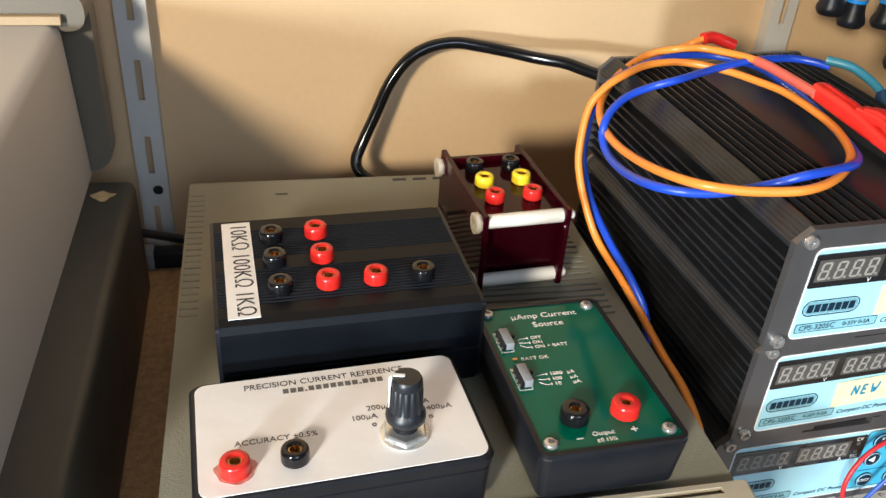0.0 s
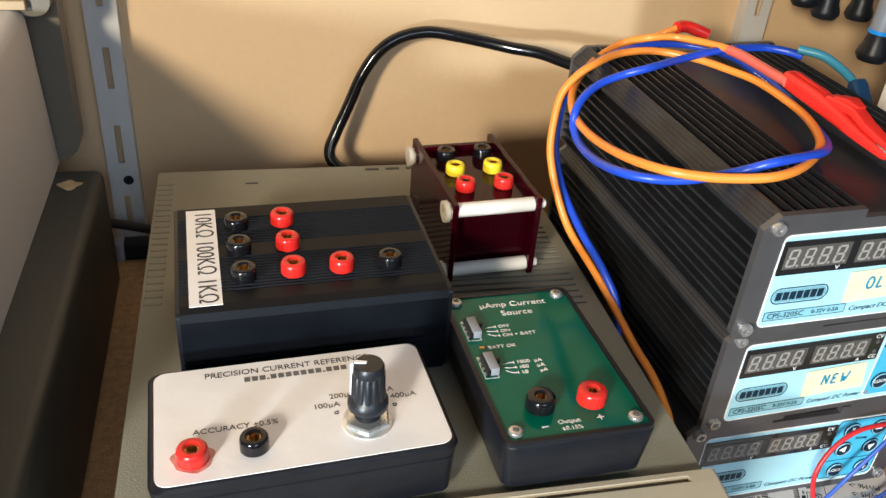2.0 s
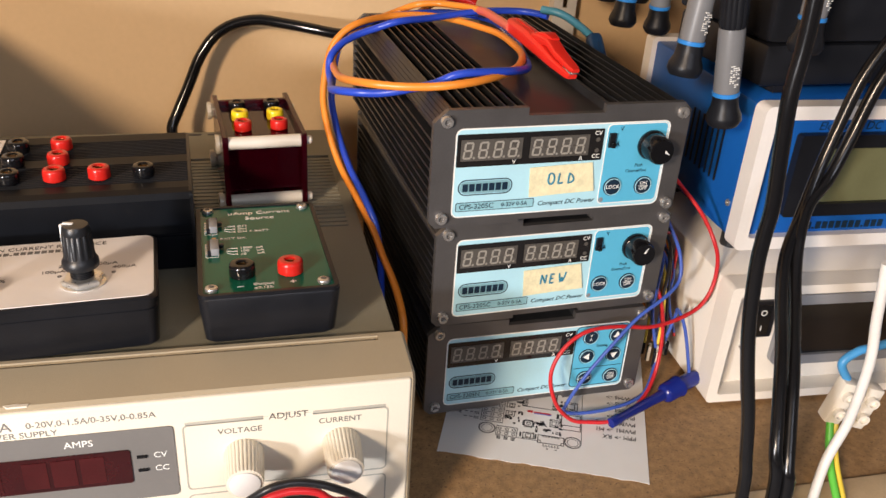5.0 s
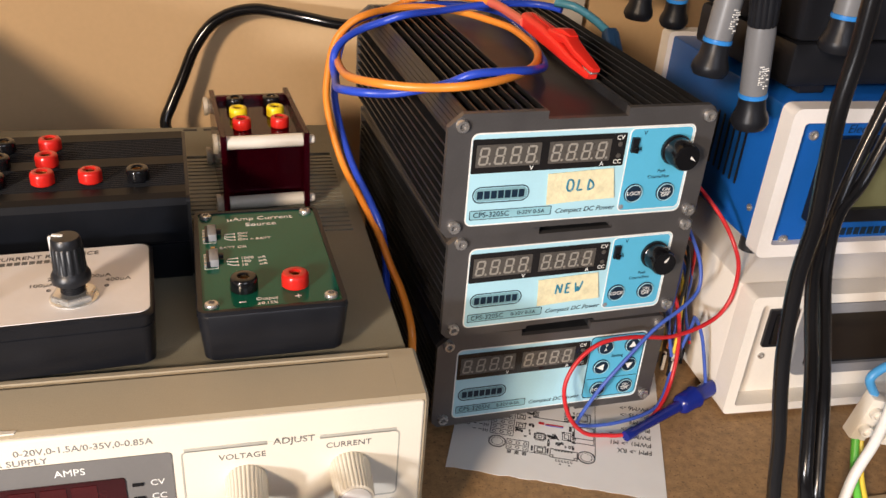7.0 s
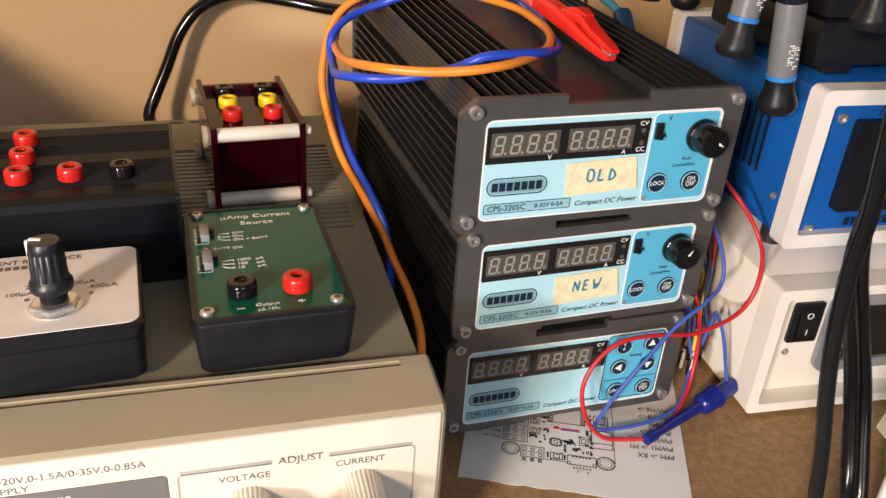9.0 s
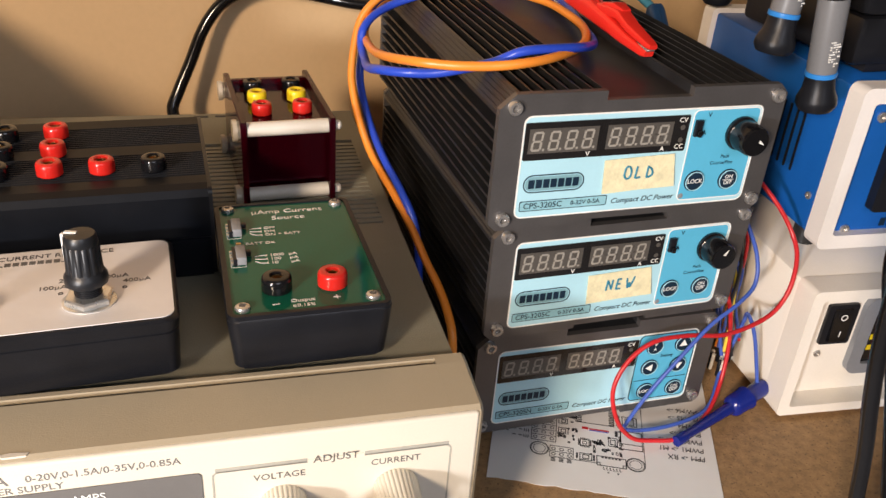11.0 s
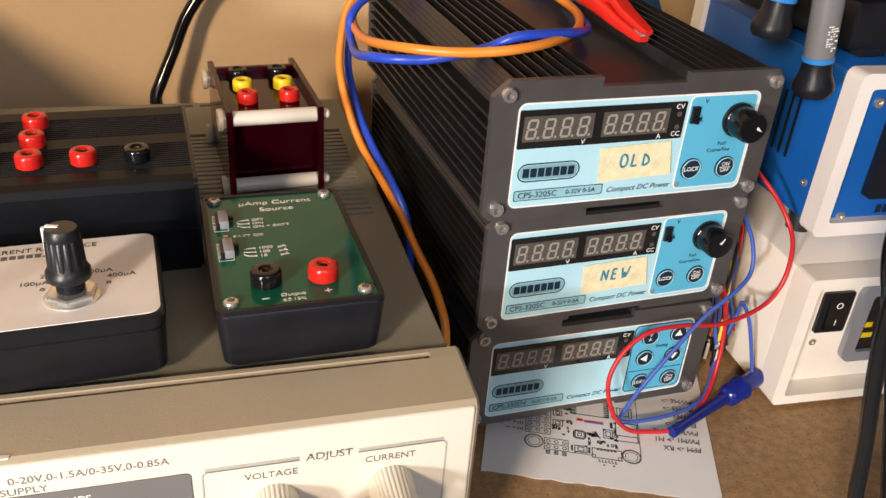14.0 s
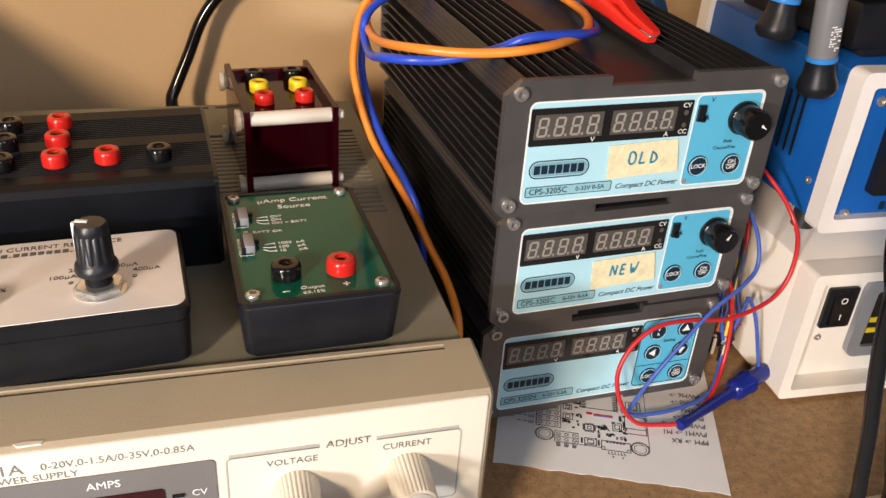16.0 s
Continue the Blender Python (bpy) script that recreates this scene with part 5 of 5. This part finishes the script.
# processor outline with its pins
rect_line(0.0422, 0.0303, 0.0468, 0.0349, 0.0004)
rect_line(0.0434, 0.0315, 0.0456, 0.0337)
for i in range(9):
    q = i * 0.0005
    mark(0.0424 + q, 0.0350, 0.0427 + q, 0.0358)
    mark(0.0424 + q, 0.0294, 0.0427 + q, 0.0302)
    mark(0.0413, 0.0305 + q, 0.0421, 0.0308 + q)
    mark(0.0469, 0.0305 + q, 0.0477, 0.0308 + q)
# small parts
for x0, y0, x1, y1 in ((0.0420, 0.0205, 0.0480, 0.0252), (0.0434, 0.0214, 0.0466, 0.0243), (0.0316, 0.0366, 0.0366, 0.0412), (0.0328, 0.0376, 0.0354, 0.0402), (0.0316, 0.0440, 0.0362, 0.0480), (0.0330, 0.0448, 0.0352, 0.0472), (0.0558, 0.0325, 0.0604, 0.0388), (0.0568, 0.0338, 0.0594, 0.0374), (0.0618, 0.0318, 0.0724, 0.0450), (0.0618, 0.0355, 0.0724, 0.0450), (0.0630, 0.0490, 0.0705, 0.0560), (0.0645, 0.0500, 0.0690, 0.0548), (0.0400, 0.0470, 0.0590, 0.0640), (0.0530, 0.0290, 0.0568, 0.0302)):
    rect_line(x0, y0, x1, y1, 0.0004)
for x0, y0, x1, y1 in ((0.0420, 0.0198, 0.0426, 0.0210), (0.0470, 0.0246, 0.0480, 0.0256), (0.0404, 0.0212, 0.0413, 0.0248), (0.0484, 0.0208, 0.0493, 0.0246), (0.0312, 0.0360, 0.0322, 0.0372), (0.0360, 0.0404, 0.0372, 0.0414), (0.0588, 0.0322, 0.0606, 0.0336), (0.0556, 0.0378, 0.0570, 0.0390), (0.0592, 0.0400, 0.0606, 0.0440)):
    mark(x0, y0, x1, y1)
for x0 in (0.0405, 0.0565):
    for k in range(12):
        mark(x0, 0.0475 + k * 0.0013, x0 + 0.0026, 0.0481 + k * 0.0013)
rnd = random.Random(21)
for i in range(64):
    x, y = rnd.choice(((rnd.uniform(0.0312, 0.0405), rnd.uniform(0.0282, 0.0360)), (rnd.uniform(0.0366, 0.0400), rnd.uniform(0.036, 0.062)), (rnd.uniform(0.0480, 0.0612), rnd.uniform(0.0262, 0.0292)), (rnd.uniform(0.0480, 0.0512), rnd.uniform(0.0295, 0.034)), (rnd.uniform(0.0600, 0.0615), rnd.uniform(0.030, 0.055)), (rnd.uniform(0.0312, 0.0360), rnd.uniform(0.049, 0.062))))
    w, h = rnd.choice(((0.0014, 0.0010), (0.0009, 0.0016), (0.0020, 0.0014), (0.0012, 0.0020)))
    rect_line(x, y, x + w, y + h, 0.00034)
    if i % 2:
        mark(x + w * 0.3, y + h * 0.25, x + w * 0.8, y + h * 0.75)
for j in range(5):
    for k in range(3):
        mark(0.0150 + k * 0.0010, 0.0302 + j * 0.0042, 0.0154 + k * 0.0010, 0.0322 + j * 0.0042)
    for k in range(2):
        mark(0.0095 + k * 0.0030, 0.0312 + j * 0.0042, 0.0112 + k * 0.0030, 0.0317 + j * 0.0042)
part("board_drawing", ink, INK_BLACK, sh, "printed circuit board outline", smooth=False)
part("arrow_mark", prism([(0.0498, 0.0316), (0.0522, 0.0366), (0.0546, 0.0316), (0.0522, 0.0332)], 0.0002, 0.0003), INK_BLACK, sh, smooth=False)
bars([(0, 0.0030, 0, 0.0016), (0.0036, 0.0130, 0.0003, 0.0010)], Matrix.Translation((0.0432, 0.0424, 0.00025)), RED_W, sh, "red_printed_bar")
bars([(0.0036, 0.0130, -0.0006, 0.0)], Matrix.Translation((0.0432, 0.0424, 0.00025)), BLUE_THIN, sh, "blue_printed_bar")
for i, wd in enumerate(("PPM -> RX", "PWM1 -> M1", "PWM2 -> M2", "PWM3 ->", "PWM4 ->", "PWM5 ->", "PWM6 ->")):
    lettering(wd, 0.0046, Matrix.Translation((0.1020, 0.0330 + i * 0.0058, 0.0003)) @ pose(0, 0, 0, 0, 0, 184), INK_BLACK, sh, "LEFT", "handwriting", shear=0.15, squeeze=0.85)
lettering("RX", 0.0040, Matrix.Translation((0.0082, 0.0350, 0.0003)) @ pose(0, 0, 0, 0, 0, 182), INK_BLACK, sh, "LEFT", "handwriting", shear=0.15, squeeze=0.85)

# ---------------------------------------------------------------- hook probe leads and loose wires
o = thing("red_hook_lead", pose(0, 0, 0), "thin red test lead looped in front of the stack", "cable")
pts = [(0.3756, 0.0925, 0.1230), (0.3859, 0.0728, 0.1089), (0.3902, 0.0600, 0.0970), (0.3943, 0.0578, 0.0838), (0.3924, 0.0556, 0.0677), (0.3823, 0.0526, 0.0575), (0.3591, 0.0480, 0.0533), (0.3361, 0.0454, 0.0569), (0.3180, 0.0437, 0.0564), (0.3058, 0.0418, 0.0480), (0.2995, 0.0387, 0.0348), (0.3029, 0.0355, 0.0190), (0.3132, 0.0361, 0.0062), (0.3243, 0.0354, 0.0034), (0.3385, 0.0348, 0.0036), (0.3586, 0.0461, 0.0053), (0.3717, 0.0586, 0.0139), (0.3750, 0.0648, 0.0351), (0.3712, 0.0691, 0.0582), (0.3639, 0.0831, 0.0775)]
part("wire", tube(pts, 0.0011), RED_W, o)
o = thing("blue_hook_lead", pose(0, 0, 0), "thin blue test lead ending in a hook probe", "cable")
pts = [(0.3595, 0.0734, 0.1201), (0.3653, 0.0634, 0.1047), (0.3712, 0.0582, 0.0903), (0.3707, 0.0531, 0.0778), (0.3612, 0.0483, 0.0708), (0.3462, 0.0445, 0.0622), (0.3323, 0.0410, 0.0485), (0.3190, 0.0389, 0.0314), (0.3111, 0.0405, 0.0113), (0.3139, 0.0437, 0.0050), (0.3205, 0.0421, 0.0045), (0.3358, 0.0423, 0.0048), (0.3532, 0.0459, 0.0057), (0.3647, 0.0528, 0.0076), (0.3746, 0.0645, 0.0181), (0.3815, 0.0668, 0.0443), (0.3824, 0.0660, 0.0503), (0.3876, 0.0628, 0.0383), (0.3919, 0.0555, 0.0122)]
part("wire", tube(pts, 0.0010), BLUE_THIN, o)
hk = thing("hook_probe", look((0.3934, 0.0549, 0.0100), (0.3356, 0.0323, 0.0041)) @ pose(0, 0, 0, 180, 0, 0), "blue plastic spring hook test probe on the bench", "test probe")
part("thumb_cap", lathe([(0.0001, -0.004), (0.0040, -0.0035), (0.0046, 0.0), (0.0044, 0.010), (0.0001, 0.010)], 22), BLUE_HOOK, hk, "blue thumb cap")
part("barrel", lathe([(0.0040, 0.0098), (0.0062, 0.0105), (0.0062, 0.0120), (0.0056, 0.0130), (0.0056, 0.0210), (0.0048, 0.0225), (0.0026, 0.0240), (0.0001, 0.0240)], 22), BLUE_HOOK, hk, "blue barrel")
part("nose", lathe([(0.0032, 0.0235), (0.0029, 0.0300), (0.0024, 0.0560), (0.0030, 0.0572), (0.0028, 0.0630), (0.0001, 0.0637)], 18), BLUE_HOOK, hk, "slim blue nose")
rnd = random.Random(11)
for i, (mt, lab) in enumerate(((BLUE_THIN, "thin blue jumper wire beside the stack"), (BLUE_THIN, "thin blue jumper wire beside the stack"), (ORANGE, "thin orange jumper wire beside the stack"), (YEL_W, "thin yellow jumper wire beside the stack"), (BLK_RUB, "thin black jumper wire beside the stack"), (BLK_RUB, "thin black jumper wire beside the stack"), (RED_W, "thin red jumper wire beside the stack"), (GREY_PL, "thin grey jumper wire beside the stack"), (BLUE_THIN, "thin blue jumper wire beside the stack"), (YEL_W, "thin yellow jumper wire beside the stack"), (BLUE_THIN, "thin blue jumper wire beside the stack"), (ORANGE, "thin orange jumper wire beside the stack"), (BLUE_THIN, "thin blue jumper wire beside the stack"), (ORANGE, "thin orange jumper wire beside the stack"))):
    o = thing("jumper_wire", pose(0, 0, 0), lab, "wire", "loose jumper wires")
    a, c = rnd.uniform(0.367, 0.382), rnd.uniform(0.064, 0.082)
    part("wire", tube([(0.356, 0.09 + rnd.uniform(0, 0.03), 0.095 + rnd.uniform(-0.02, 0.02)), (a, c + 0.004, 0.080 + rnd.uniform(-0.01, 0.01)), (a + rnd.uniform(-0.002, 0.006), c, 0.050), (a + rnd.uniform(-0.002, 0.008), c - 0.004, 0.022 + rnd.uniform(0, 0.012))], 0.0009, 8, 7), mt, o)
    part("pin_socket", box(-0.0008, 0.0008, -0.0008, 0.0008, -0.010, 0.0, 0.0002, 1), BLK_ABS if i % 3 else NYLON, o).matrix_local = pose(a + 0.004, c - 0.004, 0.024)

# ---------------------------------------------------------------- terminal block and mains wires
tb = thing("terminal_block", pose(0.4256, -0.0137, 0.0456, 0, 12, -10), "white screw terminal block joining loose wires", "terminal block")
for i in range(2):
    x = i * 0.013
    part("pole", box(x, x + 0.0085, -0.004, 0.004, -0.012, 0.012, 0.0008), NYLON, tb)
    for z in (-0.005, 0.005):
        part("screw_tube", lathe([(0.0030, 0), (0.0030, 0.0030), (0.0020, 0.0030), (0.0018, 0.0010), (0.0001, 0.0010)], 16, Matrix.Translation((x + 0.0042, -0.0038, z)) @ STAND), NYLON, tb)
part("web", box(0.0085, 0.013, -0.002, 0.002, -0.008, 0.008), NYLON, tb, smooth=False)
for name, pts, r, mt, lab in (("blue_wire", [(0.4310, -0.0135, 0.0567), (0.4254, -0.0133, 0.0661), (0.4319, -0.0132, 0.0722), (0.4420, -0.0133, 0.0744), (0.4631, -0.0135, 0.0793)], 0.0021, SKY_W, "blue mains wire in the terminal block"),
                              ("earth_wire", [(0.4277, -0.0144, 0.0356), (0.4239, -0.0267, 0.0182), (0.4205, -0.0443, 0.0046), (0.4187, -0.0600, -0.0129), (0.4184, -0.0671, -0.0811)], 0.0019, GRN_W, "green earth wire in the terminal block"),
                              ("yellow_wire", [(0.4307, -0.0144, 0.0357), (0.4274, -0.0268, 0.0183), (0.4240, -0.0443, 0.0047), (0.4222, -0.0601, -0.0128), (0.4219, -0.0672, -0.0810)], 0.0014, YEL_W, "yellow wire beside the earth wire"),
                              ("white_cable", [(0.4162, -0.0283, 0.1300), (0.4203, -0.0289, 0.1021), (0.4244, -0.0294, 0.0779), (0.4238, -0.0300, 0.0460), (0.4153, -0.0333, 0.0232), (0.4043, -0.0451, 0.0048), (0.3934, -0.0616, -0.0114), (0.3837, -0.0700, -0.0518)], 0.0024, WHT_W, "white mains cable crossing the bench edge")):
    o = thing(name, pose(0, 0, 0), lab, "cable")
    part("wire", tube(pts, r, 8, 12), mt, o)
